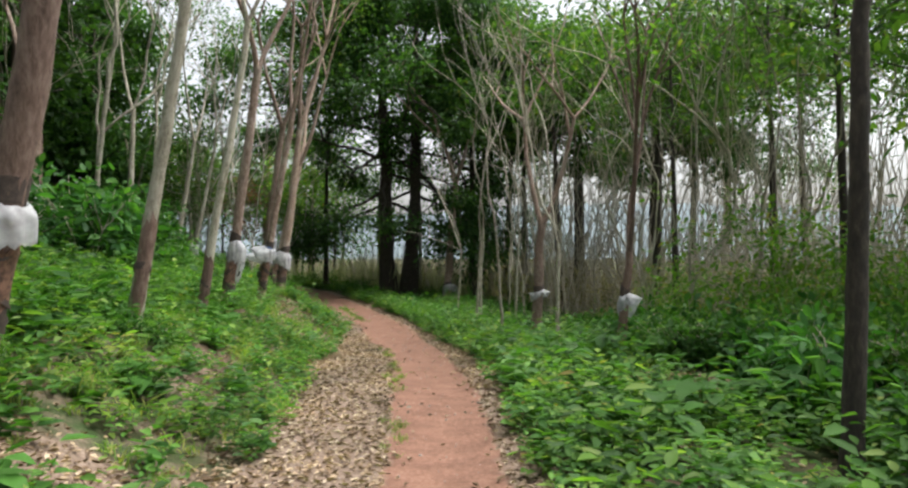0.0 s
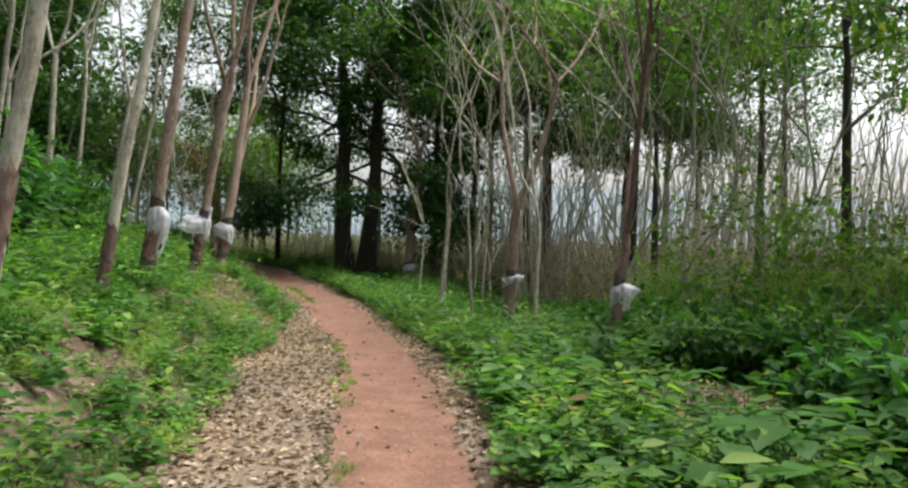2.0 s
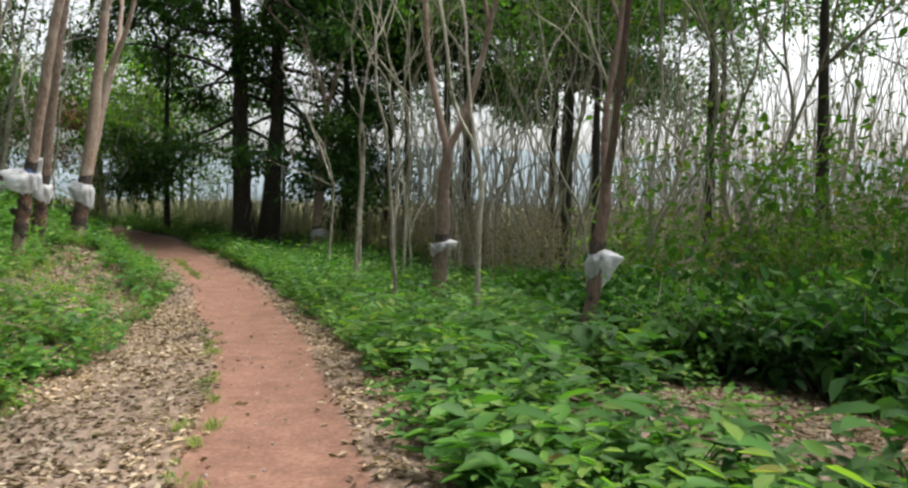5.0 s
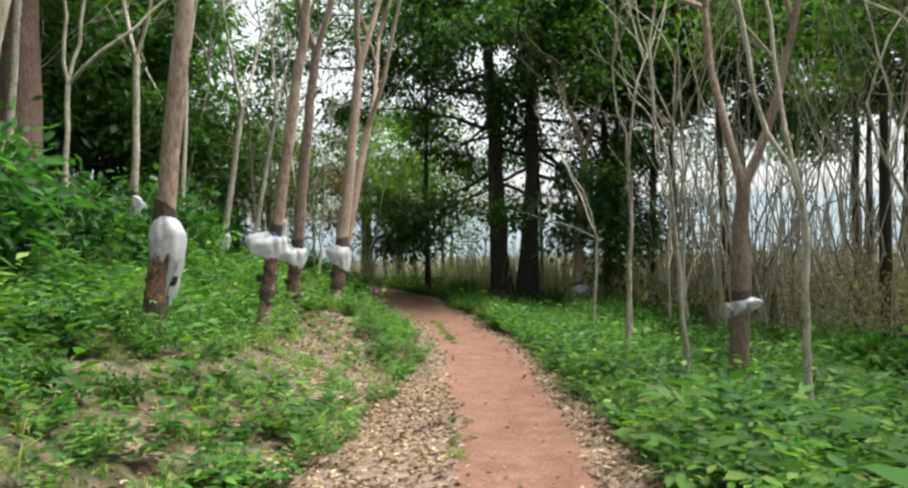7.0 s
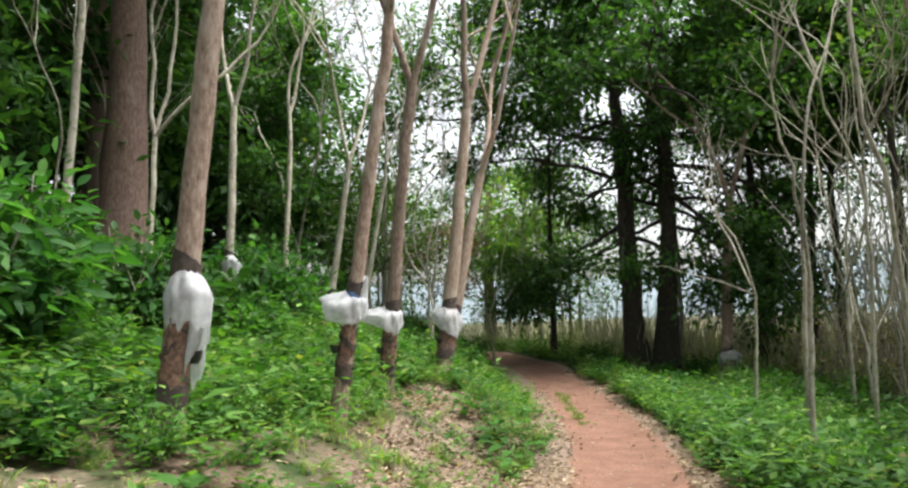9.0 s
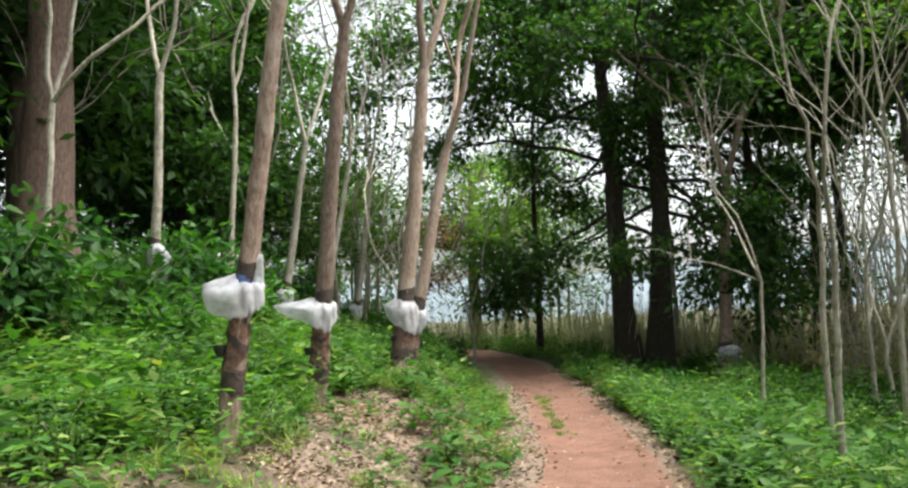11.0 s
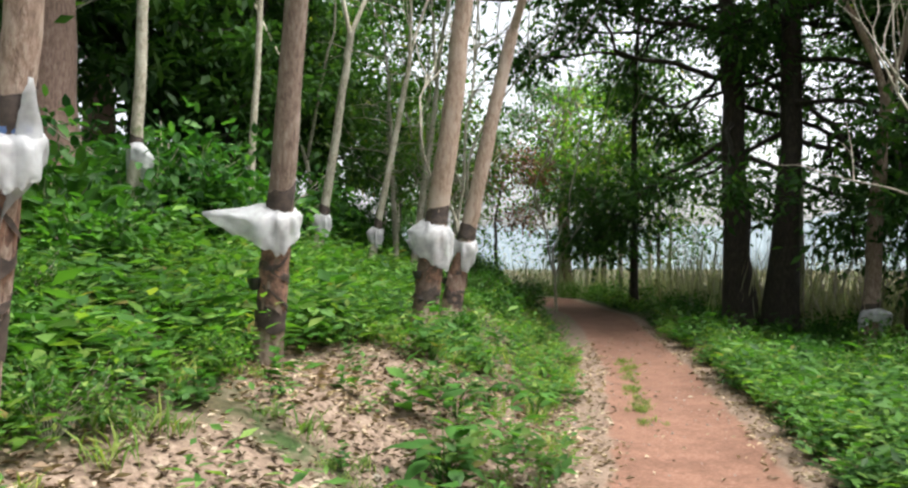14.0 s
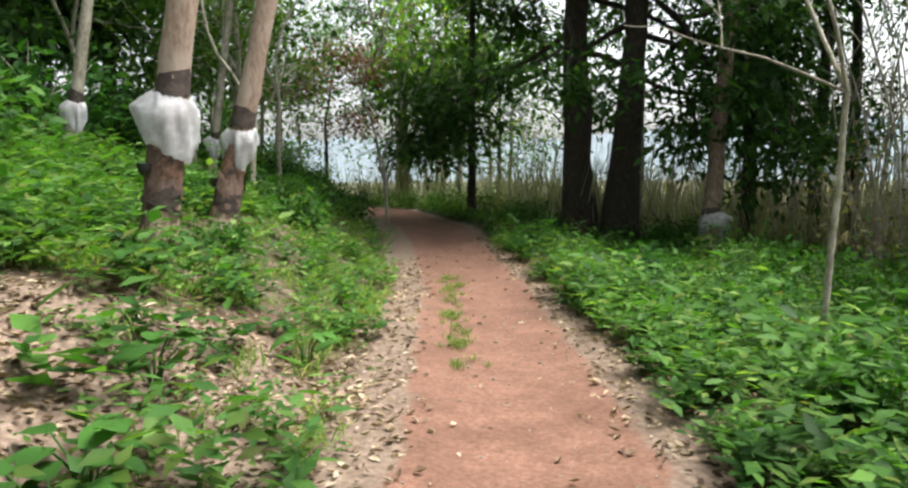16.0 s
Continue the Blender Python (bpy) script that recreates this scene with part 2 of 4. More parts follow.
def ground_z(x, y):
    """Height of the ground: a sunken track, a bank that climbs to one side, and a gentle fall to the other."""
    x, y = np.asarray(x, float), np.asarray(y, float)
    z = along(WAY_Z, y)
    u, v = along(VERGE_L, y) - x, x - along(VERGE_R, y)
    z = z + 0.75 * step(u / 1.8) + 0.24 * np.clip(u - 1.8, 0, 12) + 0.05 * np.clip(u - 13.8, 0, 300)
    fall = np.interp(y, (12, 26), (0.055, 0.15))
    z = z + 0.10 * step(v / 0.5) - fall * np.clip(v, 0, 9) - 0.02 * np.clip(v - 9, 0, 80)
    mid = (x - along(RED_L, y)) / np.maximum(along(RED_R, y) - along(RED_L, y), 0.1)
    z = z - 0.035 * np.clip(1 - (2 * mid - 1) ** 2, 0, 1)
    bumps = 0.05 * np.sin(1.7 * x + 0.6 * y) * np.sin(1.3 * y - 0.5 * x) + 0.025 * np.sin(4.1 * x + 1.1) * np.sin(3.7 * y + 0.4)
    return z + bumps * np.clip(np.maximum(u, v) * 1.2, 0.08, 1)


def gz(x, y):
    return float(ground_z(x, y))


# ---------------------------------------------------------------- mesh helpers
rng = np.random.default_rng(7)


def mesh_from(name, verts, faces, material, smooth=False):
    """A mesh from arrays: faces all of one size."""
    me = bpy.data.meshes.new(name)
    verts, faces = np.asarray(verts, np.float32), np.asarray(faces, np.int32)
    k = faces.shape[1]
    me.vertices.add(len(verts))
    me.vertices.foreach_set("co", verts.ravel())
    me.loops.add(faces.size)
    me.loops.foreach_set("vertex_index", faces.ravel())
    me.polygons.add(len(faces))
    me.polygons.foreach_set("loop_start", np.arange(0, faces.size, k, dtype=np.int32))
    if smooth:
        me.polygons.foreach_set("use_smooth", np.ones(len(faces), bool))
    me.update(calc_edges=True)
    me.materials.append(material)
    return me


def part(name, me, parent, label=""):
    ob = new(name, me)
    ob.parent = parent
    return tagged(ob, label)


def unit(a):
    return a / np.maximum(np.linalg.norm(a, axis=-1, keepdims=True), 1e-9)


def leaves(p, d, n, length, width, droop=0.15, fold=0.12):
    """Folded leaf blades: five corners, four triangles each. Returns verts, faces."""
    p, d, n = np.asarray(p, float), unit(np.asarray(d, float)), np.asarray(n, float)
    s = unit(np.cross(d, n))
    n = np.cross(s, d)
    L, W = np.asarray(length, float).reshape(-1, 1), np.asarray(width, float).reshape(-1, 1)
    down = np.array([0, 0, -1.0])
    mid = p + d * L * 0.45 - n * W * fold
    tip = p + d * L + down * L * droop
    lf = p + d * L * 0.42 + s * W * 0.5 + n * W * fold
    rt = p + d * L * 0.42 - s * W * 0.5 + n * W * fold
    v = np.stack([p, lf, tip, rt, mid], 1).reshape(-1, 3)
    i = np.arange(len(p))[:, None] * 5
    f = np.concatenate([i + np.array([0, 4, 1]), i + np.array([1, 4, 2]), i + np.array([0, 3, 4]), i + np.array([3, 2, 4])], 1).reshape(-1, 3)
    return v, f


def small_leaves(p, d, n, length, width):
    """Simple blades of two triangles for crowns."""
    p, d, n = np.asarray(p, float), unit(np.asarray(d, float)), np.asarray(n, float)
    s = unit(np.cross(d, n))
    n = np.cross(s, d)
    L, W = np.asarray(length, float).reshape(-1, 1), np.asarray(width, float).reshape(-1, 1)
    v = np.stack([p, p + d * L * 0.45 + s * W * 0.5 + n * W * 0.15, p + d * L, p + d * L * 0.45 - s * W * 0.5 + n * W * 0.15], 1).reshape(-1, 3)
    i = np.arange(len(p))[:, None] * 4
    f = np.concatenate([i + np.array([0, 2, 1]), i + np.array([0, 3, 2])], 1).reshape(-1, 3)
    return v, f


def oval_leaves(p, d, n, length, width):
    """Pointed oval blades, cupped and bent down at the tip: six corners, four triangles each."""
    p, d, n = np.asarray(p, float), unit(np.asarray(d, float)), np.asarray(n, float)
    s = unit(np.cross(d, n))
    n = np.cross(s, d)
    L, W = np.asarray(length, float).reshape(-1, 1), np.asarray(width, float).reshape(-1, 1)
    down = np.array([0, 0, -1.0])
    a1, b1 = p + d * L * 0.28 + s * W * 0.46 + n * W * 0.12, p + d * L * 0.28 - s * W * 0.46 + n * W * 0.12
    a2, b2 = p + d * L * 0.64 + s * W * 0.40 + n * W * 0.08 + down * L * 0.05, p + d * L * 0.64 - s * W * 0.40 + n * W * 0.08 + down * L * 0.05
    v = np.stack([p, a1, a2, p + d * L + down * L * 0.16, b2, b1], 1).reshape(-1, 3)
    i = np.arange(len(p))[:, None] * 6
    f = np.concatenate([i + np.array(t) for t in ((0, 3, 1), (1, 3, 2), (0, 5, 3), (5, 4, 3))], 1).reshape(-1, 3)
    return v, f


def join(pieces):
    vs, fs, k = [], [], 0
    for v, f in pieces:
        vs.append(v)
        fs.append(np.asarray(f) + k)
        k += len(v)
    return np.concatenate(vs), np.concatenate(fs)


def tube(points, radii, sides=10, rough=0.06, r=rng):
    """A closed, slightly uneven tube of quads along points."""
    pts, rad = np.asarray(points, float), np.asarray(radii, float)
    tan = unit(np.gradient(pts, axis=0))
    ref = np.array([1.0, 0.13, 0.07])
    a = unit(np.cross(tan, ref))
    b = np.cross(tan, a)
    ang = np.linspace(0, 2 * math.pi, sides, endpoint=False)
    wob = 1 + rough * r.standard_normal((len(pts), sides))
    ring = (np.cos(ang)[None, :, None] * a[:, None] + np.sin(ang)[None, :, None] * b[:, None]) * (rad[:, None] * wob)[:, :, None]
    v = (pts[:, None] + ring).reshape(-1, 3)
    i, j = np.meshgrid(np.arange(len(pts) - 1), np.arange(sides), indexing="ij")
    q = (i * sides + j).ravel()
    w = (i * sides + (j + 1) % sides).ravel()
    return v, np.stack([q, w, w + sides, q + sides], 1)


def wander(start, way, length, n, wiggle, rise=0.0, r=rng):
    """A crooked line of n points."""
    pts, d = [np.asarray(start, float)], unit(np.asarray(way, float))
    for _ in range(n - 1):
        d = unit(d + wiggle * r.standard_normal(3) + np.array([0, 0, rise]))
        pts.append(pts[-1] + d * length / (n - 1))
    return np.array(pts)


def branch_tree(start, way, length, radius, depth, r, wiggle=0.12, spread=0.55, kids=(2, 3), shrink=0.68, rise=0.06, sides=7):
    """Crooked branches as tubes, and the points and ways of their ends."""
    n = max(4, int(length / 0.35))
    pts = wander(start, way, length, n, wiggle, rise, r)
    pieces = [tube(pts, np.linspace(radius, radius * 0.62, n), sides if depth > 1 else 5, 0.05, r)]
    ends = []
    tip_way = pts[-1] - pts[-2]
    if depth == 0:
        return pieces, [(pts[-1], unit(tip_way)), (pts[n // 2], unit(tip_way))]
    for _ in range(r.integers(kids[0], kids[1] + 1)):
        way2 = unit(unit(tip_way) + spread * r.standard_normal(3) * np.array([1, 1, 0.5]))
        at = pts[-1] if r.random() < 0.7 else pts[r.integers(n // 2, n)]
        p2, e2 = branch_tree(at, way2, length * shrink * r.uniform(0.75, 1.2), radius * 0.6, depth - 1, r, wiggle, spread, kids, shrink, rise, sides)
        pieces += p2
        ends += e2
    return pieces, ends


def spray(centres, r, count, size, length, width, flat=0.6):
    """Clumps of small leaves round centres."""
    c = np.repeat(np.asarray(centres, float), count, 0)
    off = r.standard_normal((len(c), 3)) * np.array([1, 1, flat]) * size
    p = c + off
    d = unit(unit(off) + 0.7 * r.standard_normal((len(c), 3)) + np.array([0, 0, -0.35]))
    n = unit(0.5 * r.standard_normal((len(c), 3)) + np.array([0, 0, 1.0]))
    L = length * r.uniform(0.6, 1.3, len(c))
    return small_leaves(p, d, n, L, L * width)


# ---------------------------------------------------------------- ground sheet
def axis(a, b, fine, lo, hi, steps):
    core = np.arange(a, b + fine / 2, fine)
    grow = np.cumprod(np.full(steps, 1.22))
    left = a - (a - lo) * (grow / grow[-1])[::-1]
    right = b + (hi - b) * (grow / grow[-1])
    return np.concatenate([left, core, right])


gx = axis(-14, 8, 0.13, -900, 900, 40)
gy = axis(-3, 48, 0.2, -700, 1500, 40)
X, Y = np.meshgrid(gx, gy)
Z = ground_z(X, Y)
far = np.clip((np.hypot(X, Y - 20) - 60) / 300, 0, 1)
Z = Z * (1 - far) + far * -3.0
nx = len(gx)
i, j = np.meshgrid(np.arange(len(gy) - 1), np.arange(nx - 1), indexing="ij")
q = (i * nx + j).ravel()
ground_me = mesh_from("ground", np.stack([X.ravel(), Y.ravel(), Z.ravel()], 1), np.stack([q, q + 1, q + nx + 1, q + nx], 1), GROUND, True)
x, y = X.ravel(), Y.ravel()
inred = np.minimum(x - along(RED_L, y), along(RED_R, y) - x)
inverge = np.minimum(x - along(VERGE_L, y), along(VERGE_R, y) - x)
PATCHES = [(3.15, 9.9, 1.55), (-3.4, 17.3, 0.9), (-4.0, 19.6, 1.2), (1.2, 25.5, 1.2), (-2.9, 15.6, 0.6), (-2.4, 4.4, 0.5), (-3.6, 21.0, 0.7)]
patch = np.zeros_like(x)
for px, py, pr in PATCHES:
    patch = np.maximum(patch, np.clip(1.5 - np.hypot(x - px, y - py) / pr, 0, 1))
cover = np.zeros((len(x), 4), np.float32)
cover[:, 0] = np.clip(0.5 + inred / 0.3, 0, 1)
bank = along(VERGE_L, y) - x
cover[:, 1] = np.maximum(np.clip(0.5 + inverge / 0.5, 0, 1), np.maximum(patch, 0.45 * ((bank > 0) & (bank < 4.5))))
cover[:, 3] = 1
att = ground_me.color_attributes.new("cover", "FLOAT_COLOR", "POINT")
att.data.foreach_set("color", cover.ravel())
tagged(new("ground", ground_me), "red laterite footpath between leaf-strewn verges and a forest floor", "ground", kind="structure")


def bare(x, y):
    """How bare of plants the ground is, 0 to 1."""
    inv = np.minimum(x - along(VERGE_L, y), along(VERGE_R, y) - x)
    b = np.clip(0.5 + inv / 0.25, 0, 1)
    for px, py, pr in PATCHES:
        b = np.maximum(b, np.clip(1.35 - np.hypot(x - px, y - py) / pr, 0, 0.66))
    return b


# ---------------------------------------------------------------- trees
def trunk_line(x, y, lean, height, n, r, sway=0.03, base=None):
    z0 = gz(x, y) - 0.12 if base is None else base
    h = np.linspace(0, 1, n)
    pts = np.stack([x + lean[0] * h * height, y + lean[1] * h * height, z0 + h * height], 1)
    pts[:, :2] += np.cumsum(r.standard_normal((n, 2)), 0) * sway * np.linspace(0, 1, n)[:, None]
    return pts


def at_height(pts, z):
    return np.array([np.interp(z, pts[:, 2], pts[:, k]) for k in range(3)])


def skirt(centre, r0, drop, flare, side, lop, r):
    """A crumpled plastic sheet tied round a trunk: it falls in sharp folds, blows out to one side and ends in a ragged, slanting hem."""
    rows, cols = 11, 46
    ang = np.linspace(0, 2 * math.pi, cols, endpoint=False)
    ph = r.uniform(0, 6.28, 7)
    tri = lambda a: np.abs(((a / math.pi) % 2) - 1) * 2 - 1
    out = np.clip(np.cos(ang - side), 0, 1) ** 1.6
    ragged = r.normal(0, 0.05, cols)
    v = []
    for i in range(rows):
        s = i / (rows - 1)
        fold = 0.55 * tri(3 * ang + ph[0] + 1.2 * s) + 0.35 * tri(7 * ang + ph[1] - 2.0 * s) + 0.22 * tri(12 * ang + ph[2] + 3 * s)
        puff = min(1.0, s / 0.28) ** 0.7 * (1 - 0.38 * max(0.0, s - 0.45))
        blown = lop * out * min(1.0, s / 0.4) * (1 - 0.55 * max(0.0, s - 0.4)) * (1 + 0.25 * tri(5 * ang + ph[3] + 3 * s))
        rad = np.maximum(r0 * 1.03 + flare * puff * (0.55 + 0.6 * fold) + blown, r0 * 1.03)
        hang = drop * s * (0.82 + 0.30 * np.cos(ang - side - 1.9 + 0.5 * ph[6] / 6.28) + 0.12 * tri(2 * ang + ph[4]) + 0.8 * ragged * s)
        z = centre[2] + 0.04 * np.cos(ang - side + 0.7) - hang + 0.05 * out * lop * math.sin(3 * s)
        v.append(np.stack([centre[0] + rad * np.cos(ang), centre[1] + rad * np.sin(ang), z + 0.008 * r.standard_normal(cols)], 1))
    v = np.concatenate(v)
    i, j = np.meshgrid(np.arange(rows - 1), np.arange(cols), indexing="ij")
    a, b = (i * cols + j).ravel(), (i * cols + (j + 1) % cols).ravel()
    return v, np.stack([a, b, b + cols, a + cols], 1)


def wing(root, way, length, drop, r):
    """A loose flap of the plastic sheet, blown sideways."""
    rows, cols = 8, 7
    way = unit(np.array([way[0], way[1], 0.0]))
    across = np.array([-way[1], way[0], 0])
    v = []
    for i in range(rows):
        s = i / (rows - 1)
        for j in range(cols):
            w = j / (cols - 1)
            p = root + way * length * s * (1 - 0.35 * w) + np.array([0, 0, -drop * w * (1 - 0.45 * s) - 0.12 * length * s * s])
            v.append(p + across * 0.05 * math.sin(5 * s + 4 * w + r.uniform(-0.3, 0.3)))
    i, j = np.meshgrid(np.arange(rows - 1), np.arange(cols - 1), indexing="ij")
    a = (i * cols + j).ravel()
    return np.array(v), np.stack([a, a + 1, a + cols + 1, a + cols], 1)


def collar(pts, z0, z1, rad, r, n=5, slant=0.0, jag=0.0):
    """A coat round the trunk between two heights, its edges slanted and ragged."""
    sides = 16
    v, f = tube([at_height(pts, z) for z in np.linspace(z0, z1, n)], np.linspace(1, 0.97, n) * rad, sides, 0.03, r)
    ang = np.linspace(0, 2 * math.pi, sides, endpoint=False)
    v = v.reshape(n, sides, 3)
    v[:, :, 2] += slant * np.cos(ang + r.uniform(0, 6.28))[None]
    v[0, :, 2] += jag * r.standard_normal(sides)
    v[-1, :, 2] += jag * r.standard_normal(sides)
    return v.reshape(-1, 3), f


def sheet_part(name, vf, parent, material, label, thick=0.003):
    ob = part(name, mesh_from(name, *vf, material), parent, label)
    so = ob.modifiers.new("thickness", "SOLIDIFY")
    so.thickness = thick
    return ob


def rubber_tree(x, y, diam, lean, bag=None, side=0.0, flap=None, seed=1, height=8.5, bark=None, label="", fork=0.5, bands=True, crown=True, blue=False, flare=0.07, drop=0.36, lop=0.1, stain=0):
    """Tapped rubber tree: trunk, limbs, crown, tarred bands, tapping panel, cup and a plastic rain guard at height bag."""
    r = np.random.default_rng(seed)
    bark = bark or BARK_RUBBER
    pts = trunk_line(x, y, lean, height * fork, 22, r, 0.012)
    h = np.linspace(0, 1, 22)
    rad = diam / 2 * (1.0 - 0.34 * h) + diam * 0.16 * np.exp(-h * height * fork / 0.22)
    g = gz(x, y)
    tree = tagged(new("rubber_tree"), label or "tapped rubber tree with white plastic rain guard beside the path", "tree", "tapped rubber trees")
    tree.location = (x, y, g)
    
    def local(vf):
        return vf[0] - np.array([x, y, g]), vf[1]

    part("trunk", mesh_from("trunk", *local(tube(pts, rad, 14, 0.035, r)), bark, True), tree)
    if stain:
        part("stained_base", mesh_from("stained_base", *local(collar(pts, g + 0.02, g + stain, diam / 2 * 1.05, r, 12, 0.06, 0.09)), BARK_RED, True), tree, "dark stained lower bark")
        part("scar", mesh_from("scar", *local(collar(pts, g + stain * 0.5, g + stain * 0.56, diam / 2 * 1.09, r, 4, 0.06, 0.01)), TAR, True), tree, "dark tapping scar")
    ends = []
    tip = unit(pts[-1] - pts[-3])
    for k in range(2 if fork < 0.7 else 3):
        way = unit(tip + np.array([0.35 * math.cos(2.6 * k + seed), 0.35 * math.sin(2.6 * k + seed), 0.15]))
        p2, e2 = branch_tree(pts[-1] - tip * 0.05, way, height * 0.3, rad[-1] * 0.75, 2, r, 0.06, 0.5, (2, 3), 0.7, 0.05, 8)
        part("limb", mesh_from("limb", *local(join(p2)), bark, True), tree)
        ends += e2
    if crown:
        cs = [e[0] for e in ends]
        part("crown", mesh_from("crown", *local(spray(cs, r, 30, 0.42, 0.14, 0.42)), LEAF_CROWN), tree, "green trifoliate leaves")
    if bag:
        zb = g + bag
        at = lambda z: diam / 2 * (1 - 0.34 * min(1, (z - g) / (height * fork))) * 1.04
        c = at_height(pts, zb)
        part("tar_band", mesh_from("tar_band", *local(collar(pts, zb - 0.05, zb + 0.16, at(zb) * 1.05, r, 5, 0.05, 0.012)), TAR, True), tree, "black tar seal round the trunk")
        if bands:
            part("tapping_panel", mesh_from("tapping_panel", *local(collar(pts, zb - 0.75, zb - 0.25, at(zb - 0.5) * 1.03, r, 8, 0.03, 0.03)), PANEL, True), tree, "scarred reddish tapped bark")
            part("tar_band", mesh_from("tar_band", *local(collar(pts, zb - 0.88, zb - 0.72, at(zb - 0.8) * 1.06, r, 5, 0.05, 0.02)), TAR, True), tree, "dark stained band")
            part("tar_band", mesh_from("tar_band", *local(collar(pts, zb - 0.52, zb - 0.46, at(zb - 0.5) * 1.06, r, 4, 0.07, 0.012)), TAR, True), tree, "dark tapping cut")
            for k in range(2):
                zz = zb - 0.34 - 0.3 * k - 0.05 * r.random()
                part("tapping_cut", mesh_from("tapping_cut", *local(collar(pts, zz, zz + 0.03, at(zz) * 1.05, r, 3, 0.09, 0.006)), TAR, True), tree, "slanting dark tapping cut")
            cc = at_height(pts, zb - 0.62)
            d = np.array([math.cos(side + 0.6), math.sin(side + 0.6), 0])
            cup_pts = [cc + d * (at(zb - 0.6) * 0.9 + 0.04) + np.array([0, 0, k]) for k in (0, 0.03, 0.07, 0.09)]
            part("latex_cup", mesh_from("latex_cup", *local(tube(cup_pts, (0.028, 0.045, 0.056, 0.058), 12, 0.0, r)), CUP, True), tree, "black plastic latex cup")
        guard = sheet_part("rain_guard", local(skirt(c, at(zb), drop, flare, side, lop, r)), tree, PLASTIC, "crumpled translucent white plastic sheet")
        if flap:
            sheet_part("flap", local(wing(c + np.array([0, 0, flap[3] if len(flap) > 3 else 0.0]), (math.cos(flap[0]), math.sin(flap[0])), flap[1], flap[2], r)), guard, PLASTIC, "loose white plastic flap")
        if blue:
            part("tie", mesh_from("tie", *local(collar(pts, zb - 0.06, zb + 0.02, at(zb) * 1.12, r)), BLUE, True), guard, "blue plastic tie")
    return tree


# this trunk stands in shade, which its darker bark colour imitates
rubber_tree(-3.42, 5.3, 0.29, (0.2, 0), 1.22, 3.3, (3.3, 0.35, 0.2), 11, 9, BARK_RED, "thick rubber tree, bark darkened for shade, with a white plastic rain guard", lop=0.3, drop=0.3)
rubber_tree(-3.57, 8.35, 0.17, (0.165, 0), None, 0, None, 12, 9, BARK_PALE, "pale slender rubber tree with dark stained base", stain=1.3)
rubber_tree(-3.72, 11.05, 0.13, (0.14, 0), None, 0, None, 13, 9, BARK_PALE, "pale grey rubber tree ringed by dark scars", stain=0.9)
rubber_tree(-4.2, 13.9, 0.21, (0.13, 0), 1.2, 0.0, (0.15, 0.16, 0.72), 14, 9, BARK_BROWN, "rubber tree with a long hanging white plastic sheet", flare=0.05, drop=0.6, lop=0.06)
rubber_tree(-4.32, 16.65, 0.18, (0.17, 0), 1.42, 3.25, (0.2, 0.17, 0.62, 0.2), 15, 9, BARK_BROWN, "leaning rubber tree with blue-tied plastic rain guard", blue=True, drop=0.26, lop=0.3)
rubber_tree(-4.95, 19.3, 0.22, (0.13, -0.03), 1.18, 3.5, None, 16, 9, BARK_BROWN, "rubber tree with a winged white plastic rain guard", drop=0.26, lop=0.36)
rubber_tree(-5.13, 22.1, 0.28, (0.135, 0.06), 1.27, 3.7, None, 17, 10, BARK_RUBBER, "stout rubber tree with puffed plastic rain guard", flare=0.08, drop=0.42, lop=0.12, stain=0.75)
rubber_tree(-5.8, 24.1, 0.26, (0.17, 0.12), 1.12, 2.9, None, 18, 10, BARK_RUBBER, "forked rubber tree with plastic guard and cup", flare=0.08, drop=0.36, lop=0.05, fork=0.42, stain=0.65)
rubber_tree(-9.55, 21.95, 0.19, (0.06, 0.03), 1.35, 0.2, None, 19, 9, BARK_PALE, "grey rubber tree on the slope with plastic rain guard", bands=False, drop=0.5)
rubber_tree(-9.85, 26.5, 0.2, (0.16, 0.08), 0.95, 3.4, None, 20, 9, BARK_PALE, "leaning rubber tree on the slope with plastic guard", bands=False)
rubber_tree(-9.95, 28.6, 0.17, (0.17, 0.08), 0.9, 3.4, None, 21, 9, BARK_PALE, "slim rubber tree on the slope with plastic guard", bands=False)
rubber_tree(-8.47, 14.86, 0.27, (0.1, 0.01), 1.5, 3.0, None, 22, 9, BARK_BROWN, "forked brown rubber tree up the bank with plastic guard", fork=0.3, bands=False, lop=0.25, drop=0.34)
rubber_tree(-9.9, 30.4, 0.18, (0.12, 0.05), 0.85, 3.4, None, 28, 9, BARK_PALE, "thin leaning rubber tree on the slope with guard", bands=False, drop=0.3)
rubber_tree(2.94, 5.6, 0.17, (0.02, 0), None, 0, None, 23, 9, BARK_DARK, "dark slender tree standing in the shrubs", crown=False)
rubber_tree(2.8, 12.95, 0.19, (0.11, 0.02), 1.12, 0.2, (3.6, 0.1, 0.42), 24, 8, BARK_RED, "forked rubber tree in shrubs with plastic rain guard", fork=0.25, bands=False, drop=0.36, lop=0.14)
rubber_tree(1.92, 17.9, 0.28, (0.04, 0.05), 1.25, 0.4, (3.6, 0.25, 0.2), 25, 9, BARK_BROWN, "forked rubber tree below the path with plastic guard", fork=0.33, bands=False, drop=0.2)
